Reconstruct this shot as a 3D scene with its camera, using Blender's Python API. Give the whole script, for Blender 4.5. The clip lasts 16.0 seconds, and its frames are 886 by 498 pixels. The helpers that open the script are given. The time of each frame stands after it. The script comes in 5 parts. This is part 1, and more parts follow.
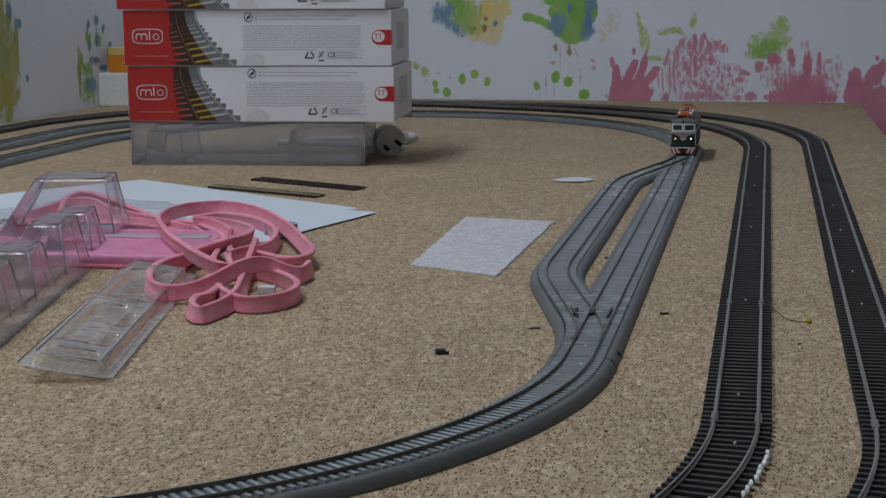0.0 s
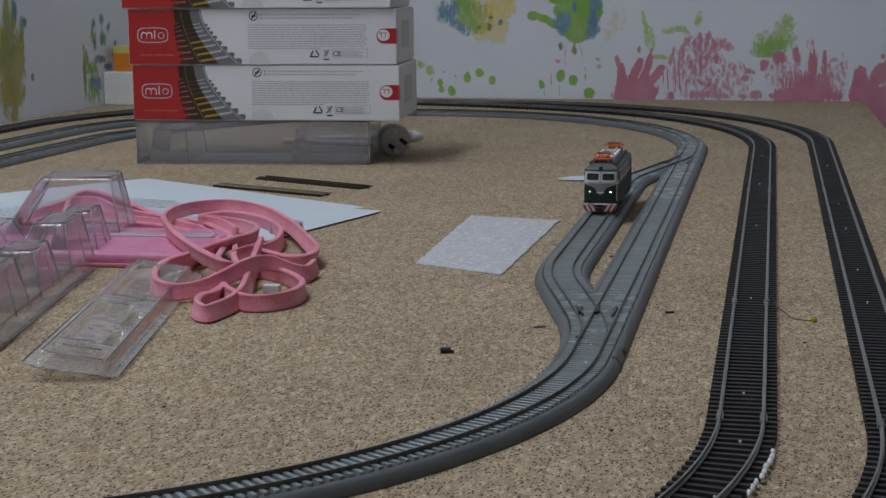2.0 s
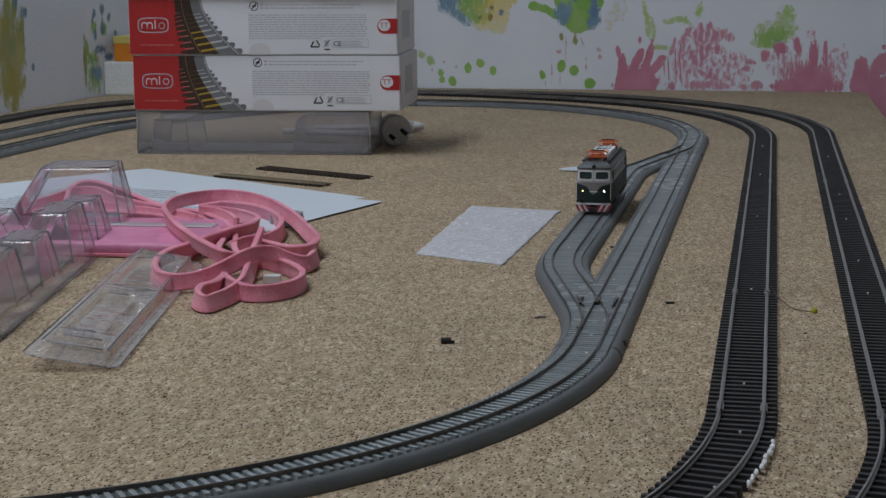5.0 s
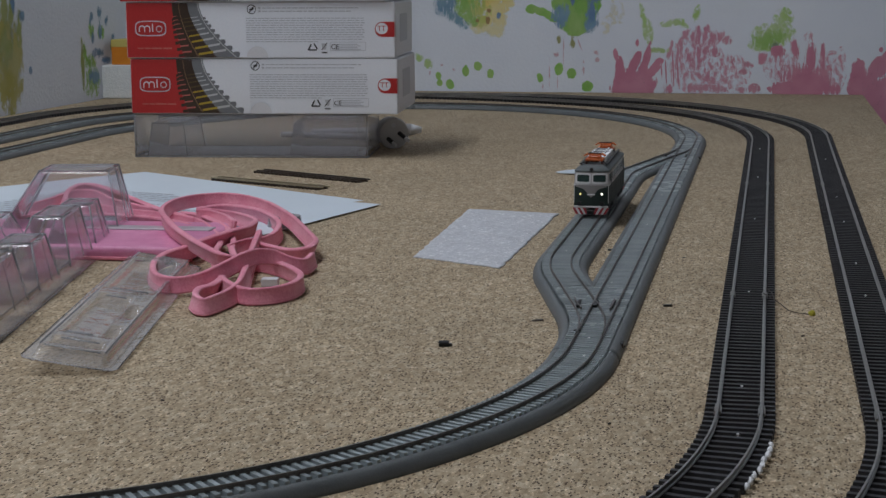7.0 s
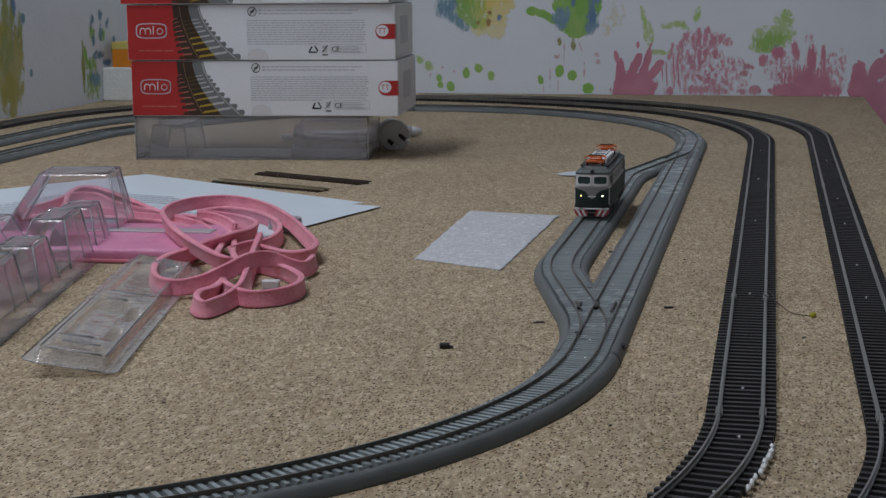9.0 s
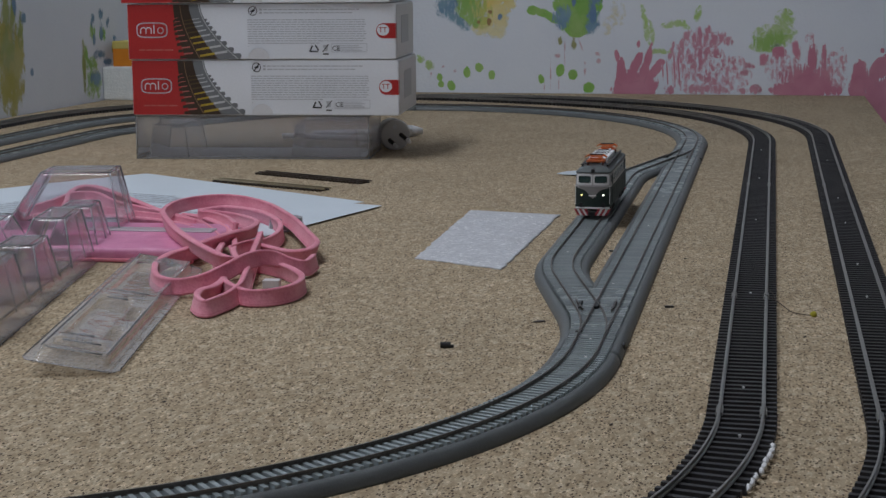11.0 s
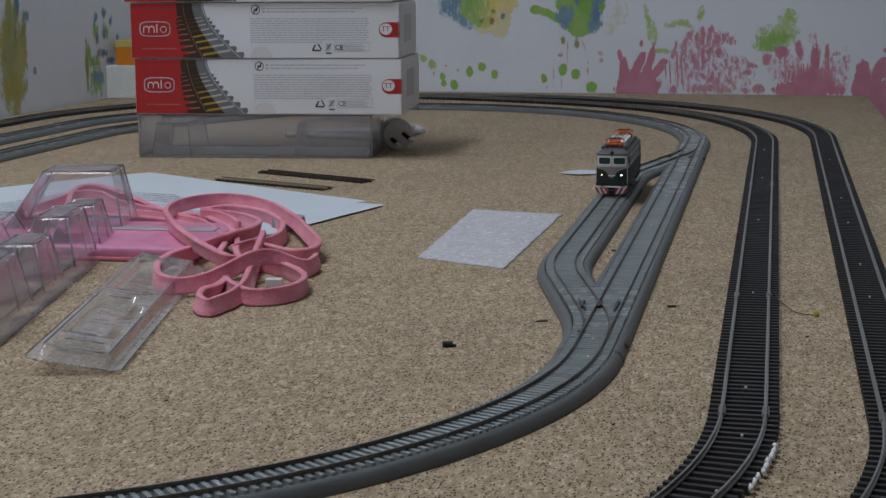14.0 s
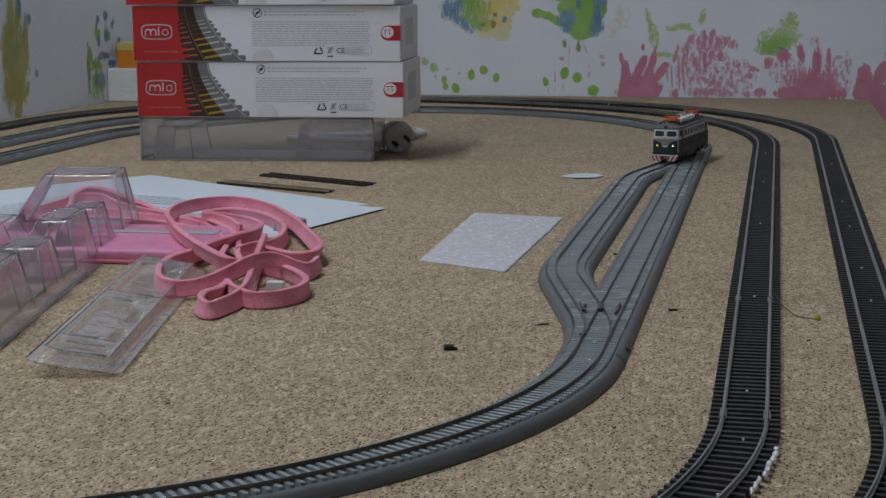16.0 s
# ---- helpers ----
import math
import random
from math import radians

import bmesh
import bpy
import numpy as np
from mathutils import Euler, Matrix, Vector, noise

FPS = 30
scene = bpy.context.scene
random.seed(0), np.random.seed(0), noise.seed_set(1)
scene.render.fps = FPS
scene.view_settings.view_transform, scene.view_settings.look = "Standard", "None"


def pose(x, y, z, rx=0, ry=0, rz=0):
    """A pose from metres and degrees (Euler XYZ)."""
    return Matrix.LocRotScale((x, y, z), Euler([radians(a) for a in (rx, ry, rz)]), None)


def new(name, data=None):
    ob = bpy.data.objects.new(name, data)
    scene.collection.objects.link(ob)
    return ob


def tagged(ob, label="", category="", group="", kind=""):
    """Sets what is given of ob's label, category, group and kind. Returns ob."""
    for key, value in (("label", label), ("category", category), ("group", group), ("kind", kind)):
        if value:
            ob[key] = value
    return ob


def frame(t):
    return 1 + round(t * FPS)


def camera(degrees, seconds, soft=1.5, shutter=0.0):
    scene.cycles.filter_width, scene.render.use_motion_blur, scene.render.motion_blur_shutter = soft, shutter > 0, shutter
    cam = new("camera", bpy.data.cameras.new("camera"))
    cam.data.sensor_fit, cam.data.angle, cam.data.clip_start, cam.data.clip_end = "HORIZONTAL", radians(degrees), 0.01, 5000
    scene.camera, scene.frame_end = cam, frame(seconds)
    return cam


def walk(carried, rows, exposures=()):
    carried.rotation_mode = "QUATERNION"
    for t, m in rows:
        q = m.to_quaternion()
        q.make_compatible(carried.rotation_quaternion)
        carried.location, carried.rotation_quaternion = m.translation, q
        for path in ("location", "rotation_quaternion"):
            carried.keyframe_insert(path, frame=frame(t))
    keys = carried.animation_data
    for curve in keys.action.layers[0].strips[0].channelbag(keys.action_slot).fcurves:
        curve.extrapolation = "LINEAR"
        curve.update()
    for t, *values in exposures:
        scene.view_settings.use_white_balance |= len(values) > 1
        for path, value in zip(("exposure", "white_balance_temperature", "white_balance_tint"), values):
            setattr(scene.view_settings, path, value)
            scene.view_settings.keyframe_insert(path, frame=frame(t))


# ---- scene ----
# All plans below are in millimetres; y runs along the straight tracks, x to their right, z = 0 on the board.
MM = 0.001
cam = camera(30.36, 16.0, soft=1.45)


def aim(turn, down, lean):
    """The camera held in one place: degrees to the left of the tracks, degrees downwards, degrees of lean."""
    return pose(0, 0, 174.8 * MM, 0, 0, turn) @ pose(0, 0, 0, 90 - down) @ pose(0, 0, 0, 0, 0, lean)


walk(cam, [
    (0.0, aim(11.202, 9.080, -0.218)),
    (0.5, aim(11.226, 9.083, -0.204)),
    (1.0, aim(11.264, 9.104, -0.239)),
    (1.5, aim(11.344, 9.110, -0.214)),
    (2.0, aim(11.382, 9.125, -0.254)),
    (2.5, aim(11.416, 9.216, -0.179)),
    (3.0, aim(11.423, 9.228, -0.199)),
    (3.5, aim(11.436, 9.470, -0.175)),
    (4.0, aim(11.446, 9.489, -0.134)),
    (6.5, aim(11.321, 9.379, -0.356)),
    (7.0, aim(11.320, 9.357, -0.255)),
    (7.5, aim(11.379, 9.314, -0.311)),
    (8.0, aim(11.350, 9.344, -0.310)),
    (8.5, aim(11.349, 9.341, -0.296)),
    (9.0, aim(11.349, 9.284, -0.311)),
    (11.5, aim(11.382, 9.314, -0.306)),
    (12.0, aim(11.420, 9.312, -0.276)),
    (12.5, aim(11.412, 9.284, -0.313)),
    (13.0, aim(11.402, 9.314, -0.292)),
    (13.5, aim(11.451, 9.331, -0.206)),
    (14.0, aim(11.461, 9.336, -0.235)),
    (14.5, aim(11.516, 9.343, -0.175)),
    (15.0, aim(11.476, 9.331, -0.229)),
    (15.5, aim(11.499, 9.289, -0.226)),
    (16.0, aim(11.509, 9.223, -0.164)),
], exposures=[(0.0, 0.0), (16.0, 0.0)])

# ---- world and lamps ----
world = bpy.data.worlds.new("world")
scene.world = world
world.use_nodes = True
world.node_tree.nodes["Background"].inputs[0].default_value = (0.6, 0.7, 0.9, 1)
world.node_tree.nodes["Background"].inputs[1].default_value = 0.05


def stretched_lamp(name, x, y, z, width, length, power, colour):
    """An unseen ceiling lamp over the board, shining down, stretched long to serve as front fill too."""
    data = bpy.data.lights.new(name, "AREA")
    data.shape, data.size, data.size_y, data.energy, data.color = "RECTANGLE", width, length, power, colour
    ob = new(name, data)
    ob.matrix_world = pose(x, y, z)
    return ob


# the length is made up: it reaches forward to brighten fronts and near board
stretched_lamp("ceiling_lamp_light", -0.74, 0.74, 1.62, 0.16, 1.75, 14.0, (0.895, 0.94, 1.02))


# ---- materials ----
def shader(name, rough=0.5, metal=0.0, ior=1.5):
    m = bpy.data.materials.new(name)
    m.use_nodes = True
    nt = m.node_tree
    b = nt.nodes["Principled BSDF"]
    b.inputs["Roughness"].default_value = rough
    b.inputs["Metallic"].default_value = metal
    b.inputs["IOR"].default_value = ior
    return m, nt, b


def node(nt, kind, **values):
    n = nt.nodes.new(kind)
    for key, value in values.items():
        n.inputs[key].default_value = value
    return n


def ramp(nt, fac, stops):
    r = nt.nodes.new("ShaderNodeValToRGB")
    e = r.color_ramp.elements
    while len(e) < len(stops):
        e.new(0.5)
    for k, (at, c) in zip(e, stops):
        k.position, k.color = at, (*c, 1)
    nt.links.new(fac, r.inputs[0])
    return r.outputs[0]


def mix(nt, fac, a, b, mode="MIX"):
    m = nt.nodes.new("ShaderNodeMix")
    m.data_type, m.blend_type = "RGBA", mode
    for socket, v in ((m.inputs[0], fac), (m.inputs[6], a), (m.inputs[7], b)):
        if isinstance(v, (int, float)):
            socket.default_value = v
        elif isinstance(v, tuple):
            socket.default_value = (*v, 1)
        else:
            nt.links.new(v, socket)
    return m.outputs[2]


def bump(nt, b, height, strength, distance):
    n = node(nt, "ShaderNodeBump", Strength=strength, Distance=distance)
    nt.links.new(height, n.inputs["Height"])
    nt.links.new(n.outputs[0], b.inputs["Normal"])


def plain(name, c1, c2, rough=0.5, metal=0.0, fine=900.0, coarse=40.0, relief=0.2, depth=0.0002, gloss=0.12, vary=0.0):
    """Two colours mixed by a fine and a coarse noise, roughness varied by the coarse one, fine relief."""
    m, nt, b = shader(name, rough, metal)
    co = nt.nodes.new("ShaderNodeTexCoord").outputs["Object"]
    n1 = node(nt, "ShaderNodeTexNoise", Scale=fine, Detail=3.0)
    n2 = node(nt, "ShaderNodeTexNoise", Scale=coarse, Detail=4.0)
    nt.links.new(co, n1.inputs["Vector"]), nt.links.new(co, n2.inputs["Vector"])
    both = mix(nt, 0.45, n2.outputs[0], n1.outputs[0])
    col = ramp(nt, both, [(0.33, c1), (0.67, c2)])
    if vary:
        oi = nt.nodes.new("ShaderNodeObjectInfo")
        v = ramp(nt, oi.outputs["Random"], [(0, (1 - vary,) * 3), (1, (1 + vary,) * 3)])
        col = mix(nt, 1.0, col, v, "MULTIPLY")
    nt.links.new(col, b.inputs["Base Color"])
    r = node(nt, "ShaderNodeMapRange")
    r.inputs[3].default_value, r.inputs[4].default_value = max(rough - gloss, 0.02), min(rough + gloss, 1)
    nt.links.new(n2.outputs[0], r.inputs[0])
    nt.links.new(r.outputs[0], b.inputs["Roughness"])
    if relief:
        bump(nt, b, n1.outputs[0], relief, depth)
    return m


def chipboard_material():
    """Pressed flakes: a low-contrast mosaic of tan chips, strewn with small dark bark specks and a few pale slivers."""
    m, nt, b = shader("chipboard", 0.8)
    b.inputs["Specular IOR Level"].default_value = 0.2
    co = nt.nodes.new("ShaderNodeTexCoord").outputs["Object"]
    warp = node(nt, "ShaderNodeTexNoise", Scale=260.0, Detail=3.0)
    nt.links.new(co, warp.inputs["Vector"])
    bent = mix(nt, 0.0020, co, warp.outputs["Color"], "ADD")
    flat = nt.nodes.new("ShaderNodeMapping")
    flat.inputs["Scale"].default_value = (1.0, 0.45, 1.0)
    nt.links.new(bent, flat.inputs["Vector"])

    def cells(scale, channel, spread=1.0):
        v = node(nt, "ShaderNodeTexVoronoi", Scale=scale, Randomness=spread)
        nt.links.new(flat.outputs[0], v.inputs["Vector"])
        split = nt.nodes.new("ShaderNodeSeparateColor")
        nt.links.new(v.outputs["Color"], split.inputs[0])
        return split.outputs[channel], v.outputs["Distance"]

    big, _ = cells(430.0, 0)
    fine, _ = cells(1250.0, 1)
    base = ramp(nt, big, [(0.0, (0.372, 0.287, 0.191)), (0.3, (0.43, 0.341, 0.233)), (0.75, (0.476, 0.387, 0.271)), (1.0, (0.545, 0.459, 0.336))])
    small = ramp(nt, fine, [(0.0, (0.58, 0.54, 0.49)), (0.2, (0.88, 0.865, 0.84)), (0.75, (1.03, 1.03, 1.03)), (1.0, (1.5, 1.48, 1.44))])
    col = mix(nt, 0.9, base, small, "MULTIPLY")
    for scale, share, reach, tone in ((540.0, 0.80, 0.36, (0.07, 0.046, 0.029)), (900.0, 0.74, 0.42, (0.085, 0.056, 0.036)), (300.0, 0.955, 0.28, (0.05, 0.033, 0.021))):
        pick, far = cells(scale, 2)
        chosen = ramp(nt, pick, [(share, (0, 0, 0)), (share + 0.02, (1, 1, 1))])
        near = ramp(nt, far, [(reach - 0.10, (1, 1, 1)), (reach + 0.04, (0, 0, 0))])
        col = mix(nt, mix(nt, 1.0, chosen, near, "MULTIPLY"), col, tone)
    stain = node(nt, "ShaderNodeTexNoise", Scale=9.0, Detail=5.0)
    nt.links.new(co, stain.inputs["Vector"])
    broad = ramp(nt, stain.outputs[0], [(0.3, (0.90, 0.895, 0.88)), (0.7, (1.05, 1.04, 1.025))])
    col = mix(nt, 1.0, col, broad, "MULTIPLY")
    nt.links.new(col, b.inputs["Base Color"])
    bump(nt, b, fine, 0.25, 0.0003)
    return m


def wall_material():
    m, nt, b = shader("wall_paint", 0.75)
    co = nt.nodes.new("ShaderNodeTexCoord").outputs["Object"]
    n1 = node(nt, "ShaderNodeTexNoise", Scale=210.0, Detail=4.0)
    n2 = node(nt, "ShaderNodeTexNoise", Scale=6.0, Detail=4.0)
    nt.links.new(co, n1.inputs["Vector"]), nt.links.new(co, n2.inputs["Vector"])
    col = ramp(nt, n2.outputs[0], [(0.3, (0.82, 0.87, 0.95)), (0.7, (0.88, 0.925, 0.99))])
    nt.links.new(col, b.inputs["Base Color"])
    bump(nt, b, n1.outputs[0], 0.55, 0.0013)
    return m


def paint_material(name, c1, c2, bare=0.42, streak=(1, 1, 1), body=0.55, soft=0.09):
    """Finger paint dabbed on the wall: two tones, ragged and thin towards the rim of each dab, worn through where the noise is low."""
    m, nt, b = shader(name, 0.6)
    tc = nt.nodes.new("ShaderNodeTexCoord")
    co = tc.outputs["Object"]
    mp = nt.nodes.new("ShaderNodeMapping")
    mp.inputs["Scale"].default_value = streak
    nt.links.new(co, mp.inputs["Vector"])
    n1 = node(nt, "ShaderNodeTexNoise", Scale=105.0, Detail=6.0, Roughness=0.68)
    n2 = node(nt, "ShaderNodeTexNoise", Scale=24.0, Detail=3.0)
    nt.links.new(mp.outputs[0], n1.inputs["Vector"]), nt.links.new(co, n2.inputs["Vector"])
    nt.links.new(ramp(nt, n2.outputs[0], [(0.38, c1), (0.62, c2)]), b.inputs["Base Color"])
    far = nt.nodes.new("ShaderNodeVectorMath")
    far.operation = "LENGTH"
    nt.links.new(tc.outputs["UV"], far.inputs[0])
    solid = nt.nodes.new("ShaderNodeMapRange")
    solid.inputs[3].default_value, solid.inputs[4].default_value = body, 0.0
    nt.links.new(far.outputs["Value"], solid.inputs[0])
    total = nt.nodes.new("ShaderNodeMath")
    nt.links.new(n1.outputs[0], total.inputs[0]), nt.links.new(solid.outputs[0], total.inputs[1])
    # the rough plaster breaks thin paint up into fine grains
    grain = node(nt, "ShaderNodeTexNoise", Scale=1500.0, Detail=1.0)
    nt.links.new(co, grain.inputs["Vector"])
    broken = nt.nodes.new("ShaderNodeMath")
    broken.operation = "MULTIPLY_ADD"
    broken.inputs[1].default_value = 2.2 * soft
    nt.links.new(grain.outputs[0], broken.inputs[0]), nt.links.new(total.outputs[0], broken.inputs[2])
    edge = bare + 0.05 + 1.1 * soft
    holes = ramp(nt, broken.outputs[0], [(edge, (0, 0, 0)), (edge + 0.012, (1, 1, 1))])
    nt.links.new(holes, b.inputs["Alpha"])
    bump(nt, b, n1.outputs[0], 0.15, 0.0005)
    return m


def clear_material(name, tint, haze, rough=0.12):
    """Thin clear plastic film: see-through, with a gloss that grows towards grazing view."""
    m = bpy.data.materials.new(name)
    m.use_nodes = True
    nt = m.node_tree
    out = nt.nodes["Material Output"]
    nt.nodes.remove(nt.nodes["Principled BSDF"])
    clear = node(nt, "ShaderNodeBsdfTransparent", Color=(*tint, 1))
    milk = node(nt, "ShaderNodeBsdfDiffuse", Color=(0.75, 0.76, 0.8, 1))
    gloss = node(nt, "ShaderNodeBsdfGlossy", Color=(1, 1, 1, 1), Roughness=rough)
    co = nt.nodes.new("ShaderNodeTexCoord").outputs["Object"]
    n1 = node(nt, "ShaderNodeTexNoise", Scale=70.0, Detail=3.0)
    nt.links.new(co, n1.inputs["Vector"])
    bp = node(nt, "ShaderNodeBump", Strength=0.4, Distance=0.0015)
    nt.links.new(n1.outputs[0], bp.inputs["Height"])
    nt.links.new(bp.outputs[0], gloss.inputs["Normal"])
    fres = node(nt, "ShaderNodeFresnel", IOR=1.5)
    a, c = nt.nodes.new("ShaderNodeMixShader"), nt.nodes.new("ShaderNodeMixShader")
    a.inputs[0].default_value = haze
    nt.links.new(clear.outputs[0], a.inputs[1]), nt.links.new(milk.outputs[0], a.inputs[2])
    nt.links.new(fres.outputs[0], c.inputs[0])
    nt.links.new(a.outputs[0], c.inputs[1]), nt.links.new(gloss.outputs[0], c.inputs[2])
    nt.links.new(c.outputs[0], out.inputs["Surface"])
    return m


def foam_material():
    """Thin closed-cell packing foam: small glossy bubbles, cloudier where it is thick."""
    m, nt, b = shader("white_packing_foam", 0.38)
    co = nt.nodes.new("ShaderNodeTexCoord").outputs["Object"]
    cells = node(nt, "ShaderNodeTexVoronoi", Scale=640.0)
    cloud = node(nt, "ShaderNodeTexNoise", Scale=150.0, Detail=5.0, Roughness=0.7)
    nt.links.new(co, cells.inputs["Vector"]), nt.links.new(co, cloud.inputs["Vector"])
    tone = nt.nodes.new("ShaderNodeSeparateColor")
    nt.links.new(cells.outputs["Color"], tone.inputs[0])
    # the few near-white cells are sparkle painted into the colour
    col = ramp(nt, mix(nt, 0.55, cloud.outputs[0], tone.outputs[0]), [(0.2, (0.50, 0.51, 0.54)), (0.5, (0.585, 0.595, 0.625)), (0.70, (0.66, 0.67, 0.70)), (0.80, (0.95, 0.95, 0.96))])
    nt.links.new(col, b.inputs["Base Color"])
    bump(nt, b, cells.outputs["Distance"], 0.3, 0.0007)
    return m


def glow_material(name, colour, strength):
    m, nt, b = shader(name, 0.2)
    b.inputs["Base Color"].default_value = (*colour, 1)
    b.inputs["Emission Color"].default_value = (*colour, 1)
    b.inputs["Emission Strength"].default_value = strength
    return m


CHIP = chipboard_material()
WALL = wall_material()
CEILING = plain("ceiling_paint", (0.72, 0.72, 0.71), (0.8, 0.8, 0.79), 0.8, fine=120, coarse=4)
# for the two unseen walls, kept pale to throw light back
BOUNCE_PAINT = plain("pale_bounce_paint", (0.66, 0.66, 0.66), (0.74, 0.74, 0.74), 0.8, fine=120, coarse=4)
FLOOR = plain("floor_laminate", (0.2, 0.13, 0.08), (0.33, 0.22, 0.13), 0.45, fine=60, coarse=6)
TABLE_WOOD = plain("table_timber", (0.32, 0.22, 0.12), (0.45, 0.33, 0.2), 0.6, fine=150, coarse=12)
BED = plain("grey_ballast_plastic", (0.098, 0.109, 0.112), (0.138, 0.151, 0.154), 0.46, fine=1500, coarse=60, relief=0.35, depth=0.0003)
TIE_GREY = plain("grey_tie_plastic", (0.285, 0.33, 0.338), (0.375, 0.417, 0.425), 0.26, fine=1500, coarse=80, vary=0.1)
TIE_BLACK = plain("black_tie_plastic", (0.019, 0.018, 0.020), (0.034, 0.032, 0.035), 0.55, fine=1200, coarse=60, vary=0.15)
RAIL = plain("nickel_rail", (0.26, 0.25, 0.235), (0.42, 0.41, 0.385), 0.34, 0.85, fine=900, coarse=70)
RAIL_DARK = plain("browned_rail", (0.12, 0.105, 0.095), (0.22, 0.205, 0.19), 0.36, 0.8, fine=900, coarse=70)
BLACK = plain("black_plastic", (0.01, 0.01, 0.011), (0.02, 0.02, 0.021), 0.45)
WHITE_FOAM = foam_material()
PAPER = plain("white_paper", (0.62, 0.69, 0.75), (0.68, 0.75, 0.81), 0.75, fine=700, coarse=15, relief=0.1)
INK = plain("grey_ink", (0.30, 0.31, 0.35), (0.42, 0.43, 0.47), 0.7)


# ---- mesh helpers ----
def part(name, bm, material, parent=None, label="", smooth=False):
    """Links a bmesh drawn in millimetres as one mesh object, under a thing or a part."""
    for v in bm.verts:
        v.co *= MM
    bmesh.ops.recalc_face_normals(bm, faces=bm.faces)
    me = bpy.data.meshes.new(name)
    if smooth:
        for f in bm.faces:
            f.smooth = True
    bm.to_mesh(me)
    bm.free()
    me.materials.append(material)
    ob = new(name, me)
    ob.parent = parent
    if label:
        ob["label"] = label
    return ob


def thing(name, label, category, group="", kind="", at=None):
    ob = new(name)
    ob.empty_display_size = 0.02
    if at is not None:
        ob.matrix_basis = at
    return tagged(ob, label, category, group, kind)


def place(x, y, z=0.0, turn=0.0, rx=0.0, ry=0.0):
    return pose(x * MM, y * MM, z * MM, rx, ry, turn)


def box(bm, x0, x1, y0, y1, z0, z1, bevel=0.0, segments=1):
    made = bmesh.ops.create_cube(bm, size=1)["verts"]
    for v in made:
        v.co = Vector(((x0 + x1) / 2 + v.co.x * (x1 - x0), (y0 + y1) / 2 + v.co.y * (y1 - y0), (z0 + z1) / 2 + v.co.z * (z1 - z0)))
    if bevel:
        edges = list({e for v in made for e in v.link_edges})
        bmesh.ops.bevel(bm, geom=edges, offset=bevel, segments=segments, affect="EDGES", profile=0.6)
    return bm


def block(x0, x1, y0, y1, z0, z1, bevel=0.0, segments=1):
    return box(bmesh.new(), x0, x1, y0, y1, z0, z1, bevel, segments)


def rod(bm, a, b, r0, r1=None, sides=10):
    a, b = Vector(a), Vector(b)
    m = Matrix.Translation((a + b) / 2) @ (b - a).to_track_quat("Z", "Y").to_matrix().to_4x4()
    bmesh.ops.create_cone(bm, cap_ends=True, segments=sides, radius1=r0, radius2=r0 if r1 is None else r1, depth=(b - a).length, matrix=m)
    return bm


def resample(pts, step):
    out = []
    pts = [Vector(q) for q in pts]
    lengths = [0.0]
    for a, b in zip(pts, pts[1:]):
        lengths.append(lengths[-1] + (b - a).length)
    n = max(2, round(lengths[-1] / step))
    k = 0
    for i in range(n + 1):
        s = lengths[-1] * i / n
        while k < len(pts) - 2 and lengths[k + 1] < s:
            k += 1
        span = lengths[k + 1] - lengths[k]
        out.append(pts[k].lerp(pts[k + 1], (s - lengths[k]) / span if span else 0))
    return out


def headings(pts):
    n = len(pts)
    return [(pts[min(i + 1, n - 1)] - pts[max(i - 1, 0)]).normalized() for i in range(n)]


def sweep(bm, pts, profile, shift=0.0, taper=None):
    """Sweeps a closed profile of (sideways, z) along a plan path; shift moves it to the right of the path,
    and taper narrows it from point to point."""
    rings = []
    head = headings(pts)
    for k, (q, d) in enumerate(zip(pts, head)):
        wide = taper(k) if taper else 1.0
        right = Vector((d.y, -d.x, 0)).normalized()
        base_z = q.z
        rings.append([bm.verts.new((q.x + right.x * (o * wide + shift), q.y + right.y * (o * wide + shift), base_z + z)) for o, z in profile])
    m = len(profile)
    for a, b in zip(rings, rings[1:]):
        for i in range(m):
            bm.faces.new((a[i], a[(i + 1) % m], b[(i + 1) % m], b[i]))
    bm.faces.new(rings[0]), bm.faces.new(rings[-1])
    return bm


def line(a, b):
    return [Vector((*a, 0)), Vector((*b, 0))]


def bow(cx, cy, a, b, start, end, n=48):
    """Part of an ellipse, angles in degrees."""
    return [Vector((cx + a * math.cos(radians(start + (end - start) * i / n)), cy + b * math.sin(radians(start + (end - start) * i / n)), 0)) for i in range(n + 1)]


def ease(p0, d0, p1, d1, n=30):
    """A smooth link from p0 (leaving along d0) to p1 (arriving along d1)."""
    out = []
    for i in range(n + 1):
        t = i / n
        h = (2 * t**3 - 3 * t**2 + 1, t**3 - 2 * t**2 + t, -2 * t**3 + 3 * t**2, t**3 - t**2)
        out.append(Vector([h[0] * p0[k] + h[1] * d0[k] + h[2] * p1[k] + h[3] * d1[k] for k in (0, 1)] + [0]))
    return out


